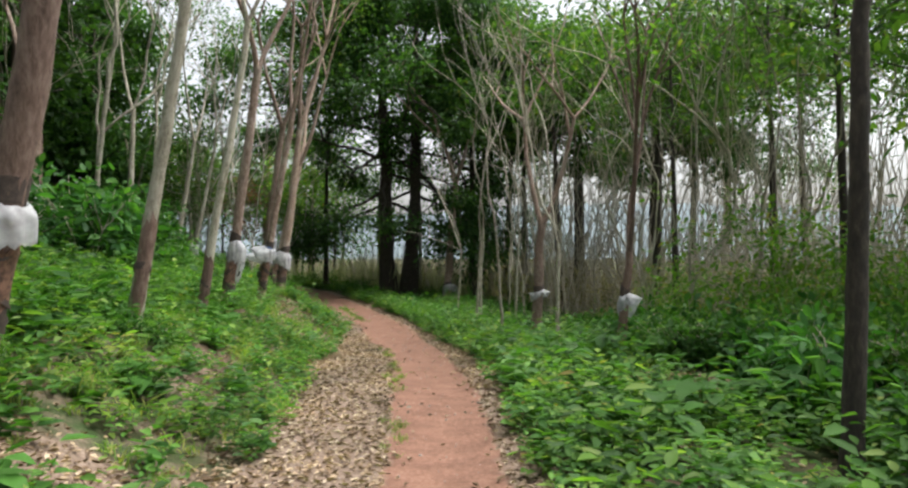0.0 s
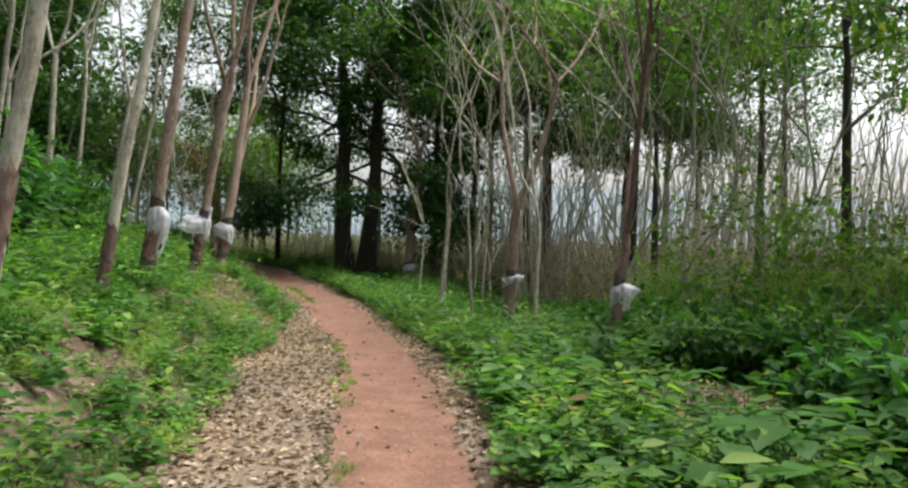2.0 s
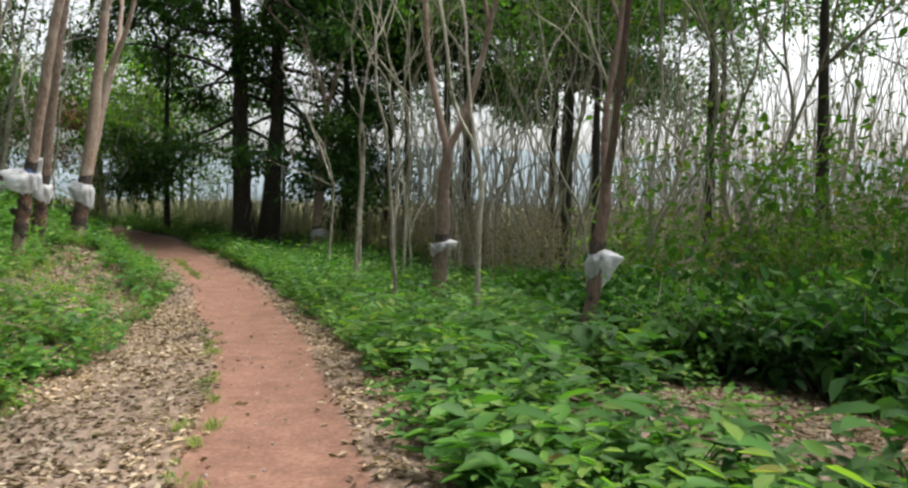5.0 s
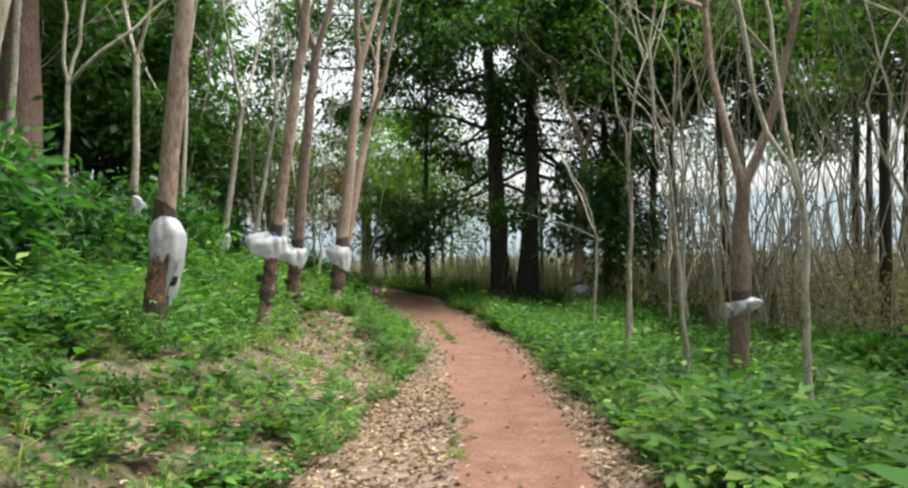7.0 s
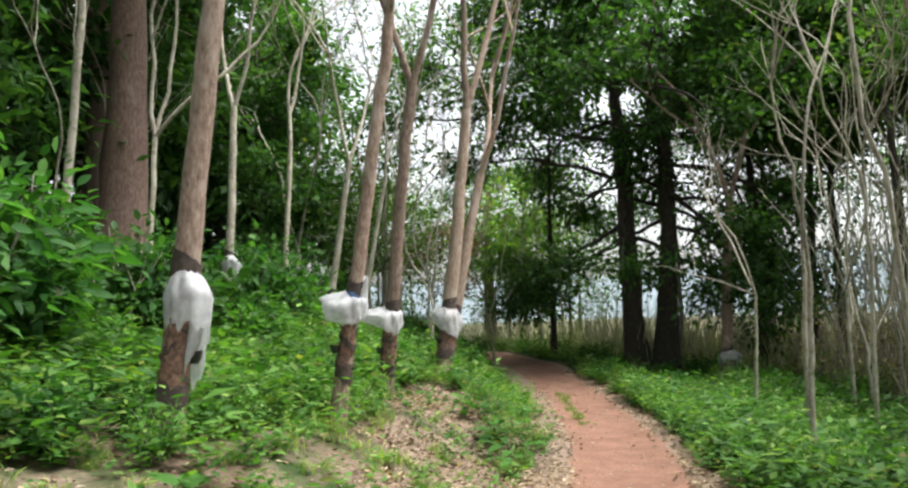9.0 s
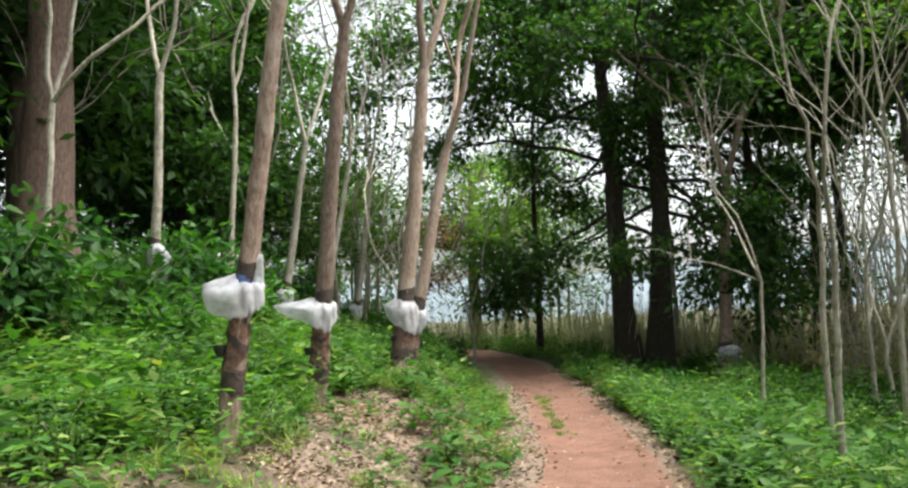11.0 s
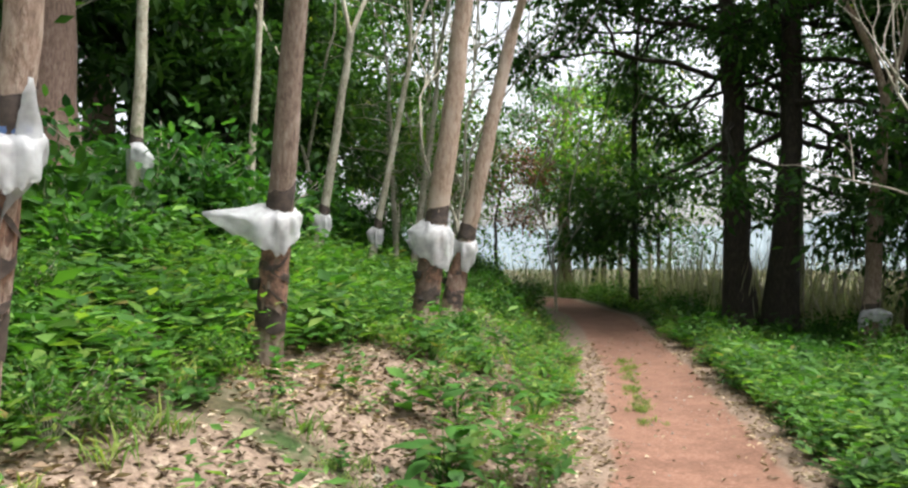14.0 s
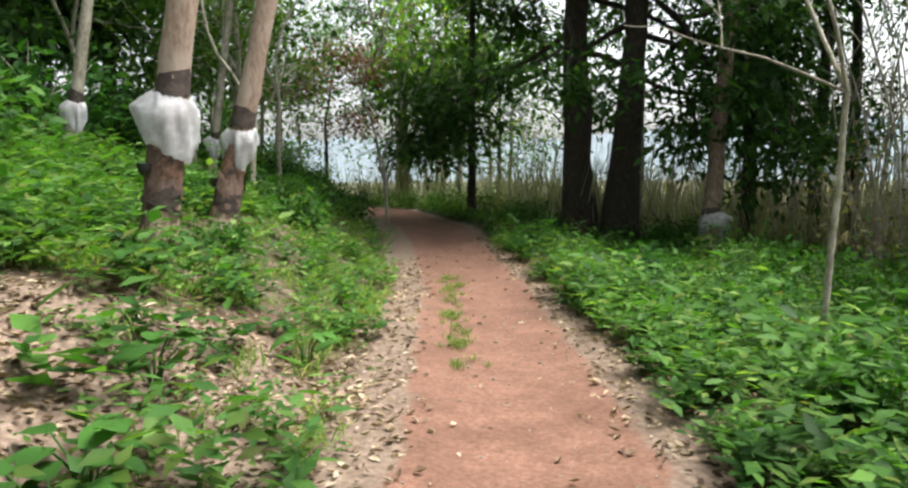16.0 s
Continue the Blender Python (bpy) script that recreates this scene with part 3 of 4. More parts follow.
rubber_tree(-0.35, 32.2, 0.36, (0.07, 0.05), 1.05, 0.2, None, 26, 11, BARK_BROWN, "tall forked rubber tree with small plastic guard", fork=0.5, bands=False, drop=0.5, lop=0.2)
rubber_tree(-1.73, 37.8, 0.19, (0.02, 0.1), 0.55, 0.2, None, 27, 9, BARK_PALE, "slim rubber tree far down the slope with guard", bands=False)


def pale_tree(x, y, radius, lean, fork_h, height, seed, stems=2, leafy=0, arm=None, label="pale bare sapling with crooked thin stems", bark=None):
    """Slender, crooked, almost leafless tree."""
    r = np.random.default_rng(seed)
    g = gz(x, y)
    tree = tagged(new("pale_tree"), label, "tree", "pale saplings")
    tree.location = (x, y, g)
    pts = trunk_line(0, 0, lean, fork_h + 0.1, 9, r, 0.02, base=-0.1)
    part("trunk", mesh_from("trunk", *tube(pts, np.linspace(radius * 1.25, radius * 0.9, 9), 9, 0.05, r), bark or BARK_PALE, True), tree)
    pieces, ends = [], []
    for k in range(stems):
        a = r.uniform(0, 6.28)
        way = np.array([lean[0] + 0.17 * math.cos(a), lean[1] + 0.17 * math.sin(a), 1.0])
        p2, e2 = branch_tree(pts[-1], way, (height - fork_h) * 0.5, radius * 0.8, 3, r, 0.19, 0.26, (2, 3), 0.64, 0.12, 6)
        part("branch", mesh_from("branch", *join(p2), bark or BARK_PALE, True), tree)
        ends += e2
    if arm:
        p2, e2 = branch_tree(pts[8], arm[0], arm[1], radius * 0.6, 2, r, 0.08, 0.4, (1, 2), 0.6, 0.0, 6)
        part("branch", mesh_from("branch", *join(p2), bark or BARK_PALE, True), tree)
    if leafy:
        cs = [e[0] for e in ends]
        part("foliage", mesh_from("foliage", *spray(cs, r, leafy, 0.28, 0.1, 0.45), LEAF_CROWN), tree, "sparse green leaves")
    return tree


pale_tree(0.6, 19.8, 0.033, (0.0, 0.05), 2.2, 8, 31, 1)
pale_tree(1.05, 16.0, 0.027, (-0.06, -0.02), 2.0, 8, 32, 1)
pale_tree(2.1, 15.3, 0.036, (0.0, 0.03), 2.2, 8, 33, 2)
pale_tree(0.1, 24.0, 0.027, (0.03, 0.05), 2.2, 5.5, 34, 2, arm=((-0.8, -0.15, 0.62), 1.1))
pale_tree(0.75, 21.8, 0.036, (0.02, 0.03), 2.8, 8, 35, 1)
pale_tree(-7.95, 16.4, 0.047, (0.11, 0), 4.5, 9, 36, 1, 10)
pale_tree(-9.4, 19.6, 0.047, (0.08, 0), 3.2, 9, 37, 3, 8)
pale_tree(-9.98, 24.8, 0.055, (0.04, 0), 5.0, 10, 38, 2, 12)
pale_tree(4.3, 17.0, 0.034, (-0.05, 0.02), 1.0, 8, 39, 2)
pale_tree(1.9, 23.4, 0.036, (0.03, 0.0), 3.0, 9, 42, 1)
proto = [pale_tree(5.2, 16.6, 0.047, (0.05, 0), 1.3, 9, 43, 2, 6), pale_tree(5.5, 21.3, 0.043, (-0.06, 0), 1.0, 8.5, 44, 3, 3), pale_tree(1.8, 25.0, 0.035, (0.04, 0), 1.8, 9, 45, 2)]
SPOTS = [(2.6, 27.5), (6.0, 25.5), (3.8, 30.5), (8.4, 22.2), (5.6, 34.0), (9.5, 27.0), (7.4, 29.5), (9.0, 15.6),
         (-10.8, 33.0), (-12.6, 30.0), (-8.2, 36.0), (-12.0, 20.0), (-14.0, 24.0), (-0.8, 40.0), (2.0, 39.0), (11.0, 20.0), (10.4, 32.0),
         (-8.9, 31.4), (-7.4, 27.6), (8.3, 19.6), (10.0, 22.5), (12.6, 17.0), (8.8, 25.4), (4.9, 26.6), (3.6, 35.5), (-13.0, 37.6), (-8.6, 43.4), (-12.2, 35.2)]
r0 = random.Random(4)
for k, (px, py) in enumerate(SPOTS):
    s = r0.uniform(0.8, 1.25)
    copy_thing(proto[k % 3], pose(px, py, gz(px, py), r0.uniform(-4, 4), r0.uniform(-4, 4), r0.uniform(0, 360)) @ Matrix.Diagonal((s, s, s, 1)))


def forest_tree(x, y, radius, trunk_h, height, spread, seed, bark, leaf, leaf_len=0.24, clumps=6, label="", low=0.35, n=60, lean=None, sag=0.0):
    """Broad evergreen tree: trunk, limbs and an uneven crown of leaf clumps with gaps."""
    r = np.random.default_rng(seed)
    g = gz(x, y)
    tree = tagged(new("forest_tree"), label, "tree", "forest trees")
    tree.location = (x, y, g)
    first = r.uniform(-0.03, 0.03)
    pts = trunk_line(0, 0, lean or (first, 0), height * 0.8, 16, r, 0.13 if radius > 0.25 and radius < 0.4 else 0.05, base=-0.2)
    h = np.linspace(0, 1, 16)
    part("trunk", mesh_from("trunk", *tube(pts, radius * (1 - 0.75 * h) + radius * 0.4 * np.exp(-h * 14), 12, 0.07, r), bark, True), tree)
    centres = []
    for k in range(clumps * 3):
        z = height * (low + (0.8 - low) * (k + r.random()) / (clumps * 3))
        a = k * 2.4 + r.uniform(-0.5, 0.5)
        reach = spread * (0.55 + 0.45 * math.sin(math.pi * min(1, (z / height - low) / (1 - low) + 0.25))) * r.uniform(0.6, 1.1)
        root = at_height(pts, z)
        p2, e2 = branch_tree(root, (math.cos(a), math.sin(a), r.uniform(-0.05, 0.45) - sag * max(0.0, 1 - (z / height - low) / 0.3)), reach * 0.55, radius * 0.22, 2, r, 0.14, 0.55, (2, 3), 0.62, 0.0, 5)
        part("limb", mesh_from("limb", *join(p2), bark, True), tree)
        centres += [e[0] for e in e2]
    part("crown", mesh_from("crown", *spray(centres, r, n, 0.5, leaf_len, 0.42, 0.5), leaf), tree, "dense dark green leaves")
    return tree


DARK = "dark-trunked evergreen tree with a dense leafy crown"
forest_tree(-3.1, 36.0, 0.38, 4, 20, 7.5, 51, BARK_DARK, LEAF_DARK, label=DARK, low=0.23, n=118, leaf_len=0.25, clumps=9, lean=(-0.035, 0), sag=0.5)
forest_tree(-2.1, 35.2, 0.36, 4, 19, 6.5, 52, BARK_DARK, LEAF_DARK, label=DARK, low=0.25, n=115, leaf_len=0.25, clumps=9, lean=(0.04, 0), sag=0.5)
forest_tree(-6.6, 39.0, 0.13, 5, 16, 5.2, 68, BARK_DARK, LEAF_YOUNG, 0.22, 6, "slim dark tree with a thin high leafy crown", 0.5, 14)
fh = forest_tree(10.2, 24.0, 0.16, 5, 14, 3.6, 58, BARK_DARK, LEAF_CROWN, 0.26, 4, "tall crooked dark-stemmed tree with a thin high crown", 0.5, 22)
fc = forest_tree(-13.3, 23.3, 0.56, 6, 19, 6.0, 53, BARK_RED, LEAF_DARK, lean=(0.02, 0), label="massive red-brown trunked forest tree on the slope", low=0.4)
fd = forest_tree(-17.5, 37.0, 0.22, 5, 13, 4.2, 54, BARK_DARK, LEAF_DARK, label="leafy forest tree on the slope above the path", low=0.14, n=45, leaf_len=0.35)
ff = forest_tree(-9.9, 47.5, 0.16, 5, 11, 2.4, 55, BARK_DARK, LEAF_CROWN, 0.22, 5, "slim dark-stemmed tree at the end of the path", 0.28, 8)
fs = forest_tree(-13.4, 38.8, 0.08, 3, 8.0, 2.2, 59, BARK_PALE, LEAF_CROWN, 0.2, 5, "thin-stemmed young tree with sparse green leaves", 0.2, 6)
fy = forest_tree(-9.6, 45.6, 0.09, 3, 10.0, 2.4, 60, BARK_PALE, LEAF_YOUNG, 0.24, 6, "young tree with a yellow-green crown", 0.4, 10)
# this tree and its copies are added largely to shade the shrubs here
fl = forest_tree(8.0, 7.0, 0.15, 4, 10, 3.6, 57, BARK_DARK, LEAF_CROWN, 0.24, 5, "leafy dark-stemmed tree among the shrubs, set to shade them", 0.3, 20)
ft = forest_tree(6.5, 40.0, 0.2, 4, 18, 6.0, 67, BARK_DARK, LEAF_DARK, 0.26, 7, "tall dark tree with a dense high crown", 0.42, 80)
TREES = [  # which, x, y, scale
    (fd, -16.5, 31.5, 1.0), (fd, -22.0, 38.0, 1.1), (fd, -17.2, 19.5, 1.05), (fc, -22.0, 22.0, 1.0), (fd, -13.8, 13.8, 0.95), (fc, -24.0, 33.0, 1.05), (fd, -21.0, 27.5, 1.1),
    (fc, -16.0, 10.0, 0.9), (fd, -14.5, 16.8, 0.9), (fc, -14.9, 24.4, 0.85), (fd, -17.5, 29.0, 1.2), (fd, -18.5, 24.0, 1.3), (fd, -19.0, 18.5, 1.25), (fd, -19.5, 34.5, 1.2), (fd, -18.0, 14.0, 1.2), (fd, -11.0, 8.0, 0.85), (ff, -8.8, 46.0, 0.8), (ff, -12.4, 50.4, 1.1), (fs, -11.8, 47.0, 1.1), (fs, -14.8, 44.5, 0.9), (fs, -16.2, 40.5, 1.0), (fs, -12.9, 34.0, 0.9), (fs, 1.5, 44.0, 0.8), (fs, 5.0, 46.0, 1.0), (fs, -10.9, 48.6, 1.4), (fs, -8.4, 50.5, 1.5), (fs, -13.8, 40.5, 1.1), (fs, -14.6, 42.6, 1.2), (fy, -13.0, 36.6, 0.7), (fs, -11.8, 34.6, 1.2), (fs, -10.8, 31.2, 1.0), (fd, -14.8, 30.8, 0.85), (fd, -19.0, 21.6, 1.0), (fd, -20.0, 47.0, 0.8), (ff, -7.6, 47.8, 0.8),
    (ft, 0.9, 36.6, 1.0), (ft, 12.0, 38.0, 1.0), (ft, 7.6, 45.0, 1.1), (ft, 1.6, 43.0, 1.0), (ft, 15.5, 43.0, 1.1), (ft, 3.6, 38.5, 0.9), (ft, 9.0, 34.5, 0.9), (fh, 4.6, 33.0, 1.1), (fh, 2.6, 38.0, 1.2), (fh, 14.0, 30.0, 1.1), (fh, 7.5, 28.0, 1.1), (fh, 9.0, 33.5, 1.0), (fh, 9.7, 18.6, 0.95),
    (fh, 10.5, 16.5, 1.05), (fh, 15.0, 18.0, 0.9), (fh, 7.2, 24.5, 0.85), (fh, 19.0, 27.0, 1.0), (fh, 8.6, 13.2, 0.9), (fh, 17.5, 20.5, 1.1), 
    (fy, -8.0, 43.0, 1.1), (fs, -6.9, 46.4, 1.2), (ff, -4.6, 47.0, 1.0),
    # the last fl copy stands out of view, only casting shade
    (fc, -12.0, 48.7, 0.7), (fd, -9.5, -6.0, 1.0), (fd, 8.0, -7.0, 1.0), (fl, 9.4, 11.0, 1.0), (fl, 7.6, 1.5, 0.95),
]
for k, (src, px, py, s) in enumerate(TREES):
    copy_thing(src, pose(px, py, gz(px, py), 0, 0, 137 * k % 360) @ Matrix.Diagonal((s, s, s, 1)))
forest_tree(-13.4, 43.5, 0.1, 3, 6.5, 2.0, 56, BARK_DARK, LEAF_RUST, 0.2, 3, "small tree with rust-brown withered leaves", 0.5, 30)

# ---------------------------------------------------------------- shrubs


def shrub(x, y, height, width, seed, leaf, leaf_len, clumps, n, label, name="shrub"):
    r = np.random.default_rng(seed)
    bush = tagged(new(name), label, "shrub", "undergrowth shrubs")
    bush.location = (x, y, gz(x, y))
    pieces, centres = [], []
    for k in range(clumps):
        a = r.uniform(0, 6.28)
        way = (0.6 * width / height * math.cos(a), 0.6 * width / height * math.sin(a), 1)
        p2, e2 = branch_tree((0.05 * math.cos(a), 0.05 * math.sin(a), -0.06), way, height * 0.55 * r.uniform(0.7, 1.1), 0.015, 1, r, 0.14, 0.5, (2, 3), 0.7, 0.02, 3)
        part("stem", mesh_from("stem", *join(p2), BARK_PALE, True), bush)
        centres += [e[0] for e in e2] + [e[0] * np.array([1, 1, 0.55]) for e in e2]
    c = np.repeat(np.array(centres), n, 0)
    off = r.standard_normal((len(c), 3)) * 0.17 * np.array([1, 1, 0.7])
    d = unit(off + 0.06 * r.standard_normal((len(c), 3)) + np.array([0, 0, 0.02]))
    nn = unit(np.array([0, 0, 1.0]) + 0.45 * r.standard_normal((len(c), 3)))
    L = leaf_len * r.uniform(0.55, 1.3, len(c))
    part("foliage", mesh_from("foliage", *oval_leaves(c + off, d, nn, L, L * 0.5), leaf), bush)
    return bush


sa = shrub(5.0, 11.4, 1.5, 1.2, 61, LEAF_LOW, 0.14, 9, 11, "leafy green shrub beside the path")
sb = shrub(4.3, 14.2, 1.1, 1.1, 62, LEAF_BROAD, 0.17, 8, 10, "broad-leaved green shrub in the undergrowth")
sc = shrub(-8.6, 18.2, 1.7, 1.5, 63, LEAF_SHADED, 0.17, 10, 11, "dense green shrub on the slope with shade-darkened leaves")
sd = shrub(6.4, 15.7, 4.2, 2.6, 64, LEAF_YOUNG, 0.16, 14, 15, "tall bright green leafy shrub below the path")
sf = shrub(3.4, 7.6, 1.3, 1.2, 66, LEAF_SHADED, 0.2, 8, 9, "low broad-leaved bush beside the path with shade-darkened leaves")
se = shrub(6.0, 27.0, 3.4, 2.0, 65, LEAF_DRY, 0.13, 12, 5, "thin dry brown-leaved bush in the thicket")
rs = random.Random(12)
spots = [(7.5, 14.2, sd, 0.75), (5.7, 17.8, sd, 0.6), (7.9, 12.2, sd, 0.6), (8.4, 16.8, sd, 0.7), (6.0, 20.5, sd, 0.5), (3.9, 11.9, sb, 0.9), (5.6, 9.6, sa, 0.9), (3.9, 8.6, sb, 0.8), (3.3, 6.3, sb, 0.75), (4.2, 7.5, sa, 0.7), (3.8, 5.2, sb, 0.8), (5.0, 8.4, sa, 0.8), (2.7, 7.3, sb, 0.55), (4.9, 6.2, sa, 0.9), (5.2, 11.9, sb, 1.0), (4.6, 13.0, sa, 0.8), (3.6, 13.6, sb, 0.8),
         (3.1, 4.6, sf, 0.6), (3.7, 5.9, sf, 0.7), (4.5, 5.3, sf, 0.75), (3.0, 8.3, sf, 0.5), (4.5, 6.9, sf, 0.7), (5.3, 7.3, sf, 0.75), (3.5, 9.8, sf, 0.6), (4.7, 9.4, sf, 0.75), (5.8, 8.8, sf, 0.8), (2.6, 5.7, sf, 0.42), (4.2, 10.9, sf, 0.65), (5.4, 10.6, sf, 0.9), (6.2, 11.4, sf, 1.0), (6.4, 9.8, sf, 0.95), (5.0, 11.2, sf, 0.7), (7.0, 10.8, sf, 1.0), (5.9, 12.6, sf, 0.9)]
for k in range(36):
    py = rs.uniform(3.5, 15.5)
    px = rs.uniform(3.3, 8.2) + 0.10 * max(0, 9 - py)
    spots.append((px, py, (sa, sf, sb, sf)[k % 4], rs.uniform(0.65, 1.1)))
for k in range(14):
    py = rs.uniform(6, 17)
    spots.append((rs.uniform(5.2, 8.8), py, sd, rs.uniform(0.4, 0.62)))
for k in range(210):
    side = rs.random()
    if side < 0.5:
        py = rs.uniform(9, 44)
        px = float(along(VERGE_L, py)) - rs.uniform(4.6, 13)
        spots.append((px, py, (sc, sb, sc)[k % 3], rs.uniform(0.7, 1.35)))
    elif side < 0.86:
        py = 5 + 37 * rs.random() ** 1.4
        px = float(along(VERGE_R, py)) + rs.uniform(2.9, 8.5)
        spots.append((px, py, (sa, sb)[k % 2], rs.uniform(0.55, 1.0)))
    else:
        py = rs.uniform(38, 52)
        px = float(along(VERGE_R, py)) + rs.uniform(1.0, 8)
        spots.append((px, py, (sa, sb)[k % 2], rs.uniform(0.5, 0.9)))
for k in range(40):
    py = rs.uniform(3, 17)
    spots.append((float(along(VERGE_R, py)) + rs.uniform(1.5, 5.5), py, (sf, sb, sf)[k % 3], rs.uniform(0.4, 0.75)))
for k in range(44):
    py = rs.uniform(16, 35)
    spots.append((float(along(VERGE_R, py)) + rs.uniform(0.7, 5.0), py, (sb, sf, sa)[k % 3], rs.uniform(0.28, 0.5)))
for k in range(54):
    py = rs.uniform(5, 27)
    spots.append((float(along(VERGE_L, py)) - rs.uniform(1.2, 5.5), py, (sb, sa, sf)[k % 3], rs.uniform(0.22, 0.42)))
for k in range(26):
    py = rs.uniform(26, 42)
    spots.append((float(along(VERGE_L, py)) - rs.uniform(0.6, 2.6), py, (sb, sc, sa)[k % 3], rs.uniform(0.32, 0.6)))
for k in range(34):
    py = rs.uniform(31, 47)
    spots.append((float(along(VERGE_L, min(py, 41))) - rs.uniform(1.5, 6), py, (sc, sb, sa)[k % 3], rs.uniform(0.5, 0.95)))
for k in range(8):
    spots.append((rs.uniform(-14, -9), rs.uniform(44.5, 48), (sa, se, sb)[k % 3], rs.uniform(0.6, 1.0)))
for k in range(18):
    spots.append((rs.uniform(-9.5, 3), rs.uniform(42.5, 49), (se, sa, se)[k % 3], rs.uniform(0.5, 0.95)))
for k in range(46):
    py = rs.uniform(23, 46)
    spots.append((float(along(VERGE_R, min(py, 42))) + rs.uniform(7.0, 18), py, se, rs.uniform(0.6, 1.15)))
spots = [p for p in spots if not any(math.hypot(p[0] - a, p[1] - b) < c for a, b, c in PATCHES)]

# only low growth between the path and the tapped trees on the falling side
spots = [p for p in spots if not (0.4 < p[0] - 0.12 * (9 - p[1]) * (p[1] < 9) < 3.3 and 4 < p[1] < 17.6 and p[3] > 0.34)]


def off_walk(p):
    """Distance of a shrub from the stretch that is walked and looked along."""
    return max(0.0, p[1] - 24) + abs(p[0] - float(np.interp(p[1], (0, 17, 42), (0, -1.3, -10))))


spots.sort(key=off_walk)
for px, py, src, size in spots[:300]:
    copy_thing(src, pose(px, py, gz(px, py), 0, 0, rs.uniform(0, 360)) @ Matrix.Diagonal((size, size, size, 1)))
far_bushes = {}
for px, py, src, size in spots[300:]:
    me = [c for c in src.children if c.name.startswith("foliage")][0].data
    v = np.empty(len(me.vertices) * 3, np.float32)
    me.vertices.foreach_get("co", v)
    turn = rs.uniform(0, 6.28)
    v = v.reshape(-1, 3) * size
    v = np.stack([v[:, 0] * math.cos(turn) - v[:, 1] * math.sin(turn), v[:, 0] * math.sin(turn) + v[:, 1] * math.cos(turn), v[:, 2]], 1) + np.array([px, py, gz(px, py)])
    blade = np.arange(0, len(v), 12)[:, None]
    far_bushes.setdefault(me.materials[0], []).append((v, np.concatenate([blade + np.array((0, 3, 1)), blade + np.array((0, 5, 3)), blade + np.array((6, 9, 8)), blade + np.array((6, 10, 9))], 0)))
for material, pieces in far_bushes.items():
    tagged(new("far_bushes", mesh_from("far_bushes", *join(pieces), material)), "distant leafy bushes on the wooded slope", "bushes", kind="stuff")

# ---------------------------------------------------------------- low plants


def herb(seed, height, n, leaf_len, ratio, simple=False):
    """A low plant: leaves in whorls on a few short stems. Returns verts and faces."""
    r = np.random.default_rng(seed)
    stems = r.integers(3, 6)
    ps, ds, ns, Ls = [], [], [], []
    for _ in range(stems):
        a, lean = r.uniform(0, 6.28), r.uniform(0.1, 0.6)
        foot = np.array([0.05 * math.cos(a), 0.05 * math.sin(a), 0])
        way = np.array([lean * math.cos(a), lean * math.sin(a), 1.0]) * height * r.uniform(0.6, 1.1)
        for k in range(n):
            s = 0.25 + 0.75 * (k + r.random()) / n
            b = k * 2.4 + r.uniform(-0.4, 0.4)
            ps.append(foot + way * s)
            ds.append((math.cos(b), math.sin(b), r.uniform(-0.15, 0.55)))
            ns.append((0.3 * r.standard_normal(), 0.3 * r.standard_normal(), 1.0))
            Ls.append(leaf_len * r.uniform(0.6, 1.25) * (1.1 - 0.3 * s))
    Ls = np.array(Ls)
    if simple:
        return small_leaves(np.array(ps), np.array(ds), np.array(ns), Ls, Ls * ratio)
    return oval_leaves(np.array(ps), np.array(ds), np.array(ns), Ls, Ls * ratio)


def tuft_mesh(seed, n, height):
    r = np.random.default_rng(seed)
    a = r.uniform(0, 6.28, n)
    foot = np.stack([0.06 * r.standard_normal(n), 0.06 * r.standard_normal(n), np.zeros(n)], 1)
    d = np.stack([np.cos(a) * r.uniform(0.2, 0.9, n), np.sin(a) * r.uniform(0.2, 0.9, n), np.ones(n)], 1)
    L = height * r.uniform(0.5, 1.2, n)
    return leaves(foot, d, np.stack([np.cos(a), np.sin(a), 0.2 + 0 * a], 1), L, 0.012 + 0 * L, 0.35)


HERB_KINDS = [(71, 0.26, 6, 0.10, 0.5, LEAF_LOW), (72, 0.32, 7, 0.11, 0.42, LEAF_YOUNG), (73, 0.30, 5, 0.15, 0.5, LEAF_BROAD), (74, 0.2, 6, 0.08, 0.6, LEAF_LOW), (76, 0.42, 7, 0.13, 0.38, LEAF_LOW)]
HERBS = [(herb(*k[:5]), k[5]) for k in HERB_KINDS]
HERBS_FAR = [(herb(*k[:5], simple=True), k[5]) for k in HERB_KINDS]
TUFT = (tuft_mesh(75, 26, 0.26), LEAF_GRASS)


def scatter(kind, where, scales, name, label, category, rr):
    """Many copies of one small plant or leaf as a single stuff mesh."""
    v, f = kind[0]
    n = len(where)
    a = rr.uniform(0, 2 * math.pi, n)
    c, s = np.cos(a)[:, None] * scales[:, None], np.sin(a)[:, None] * scales[:, None]
    V = np.stack([v[None, :, 0] * c - v[None, :, 1] * s, v[None, :, 0] * s + v[None, :, 1] * c, v[None, :, 2] * scales[:, None]], 2)
    V = V + where[:, None, :]
    F = f[None] + (np.arange(n) * len(v))[:, None, None]
    ob = new(name, mesh_from(name, V.reshape(-1, 3), F.reshape(-1, f.shape[1]), kind[1]))
    return tagged(ob, label, category, kind="stuff")


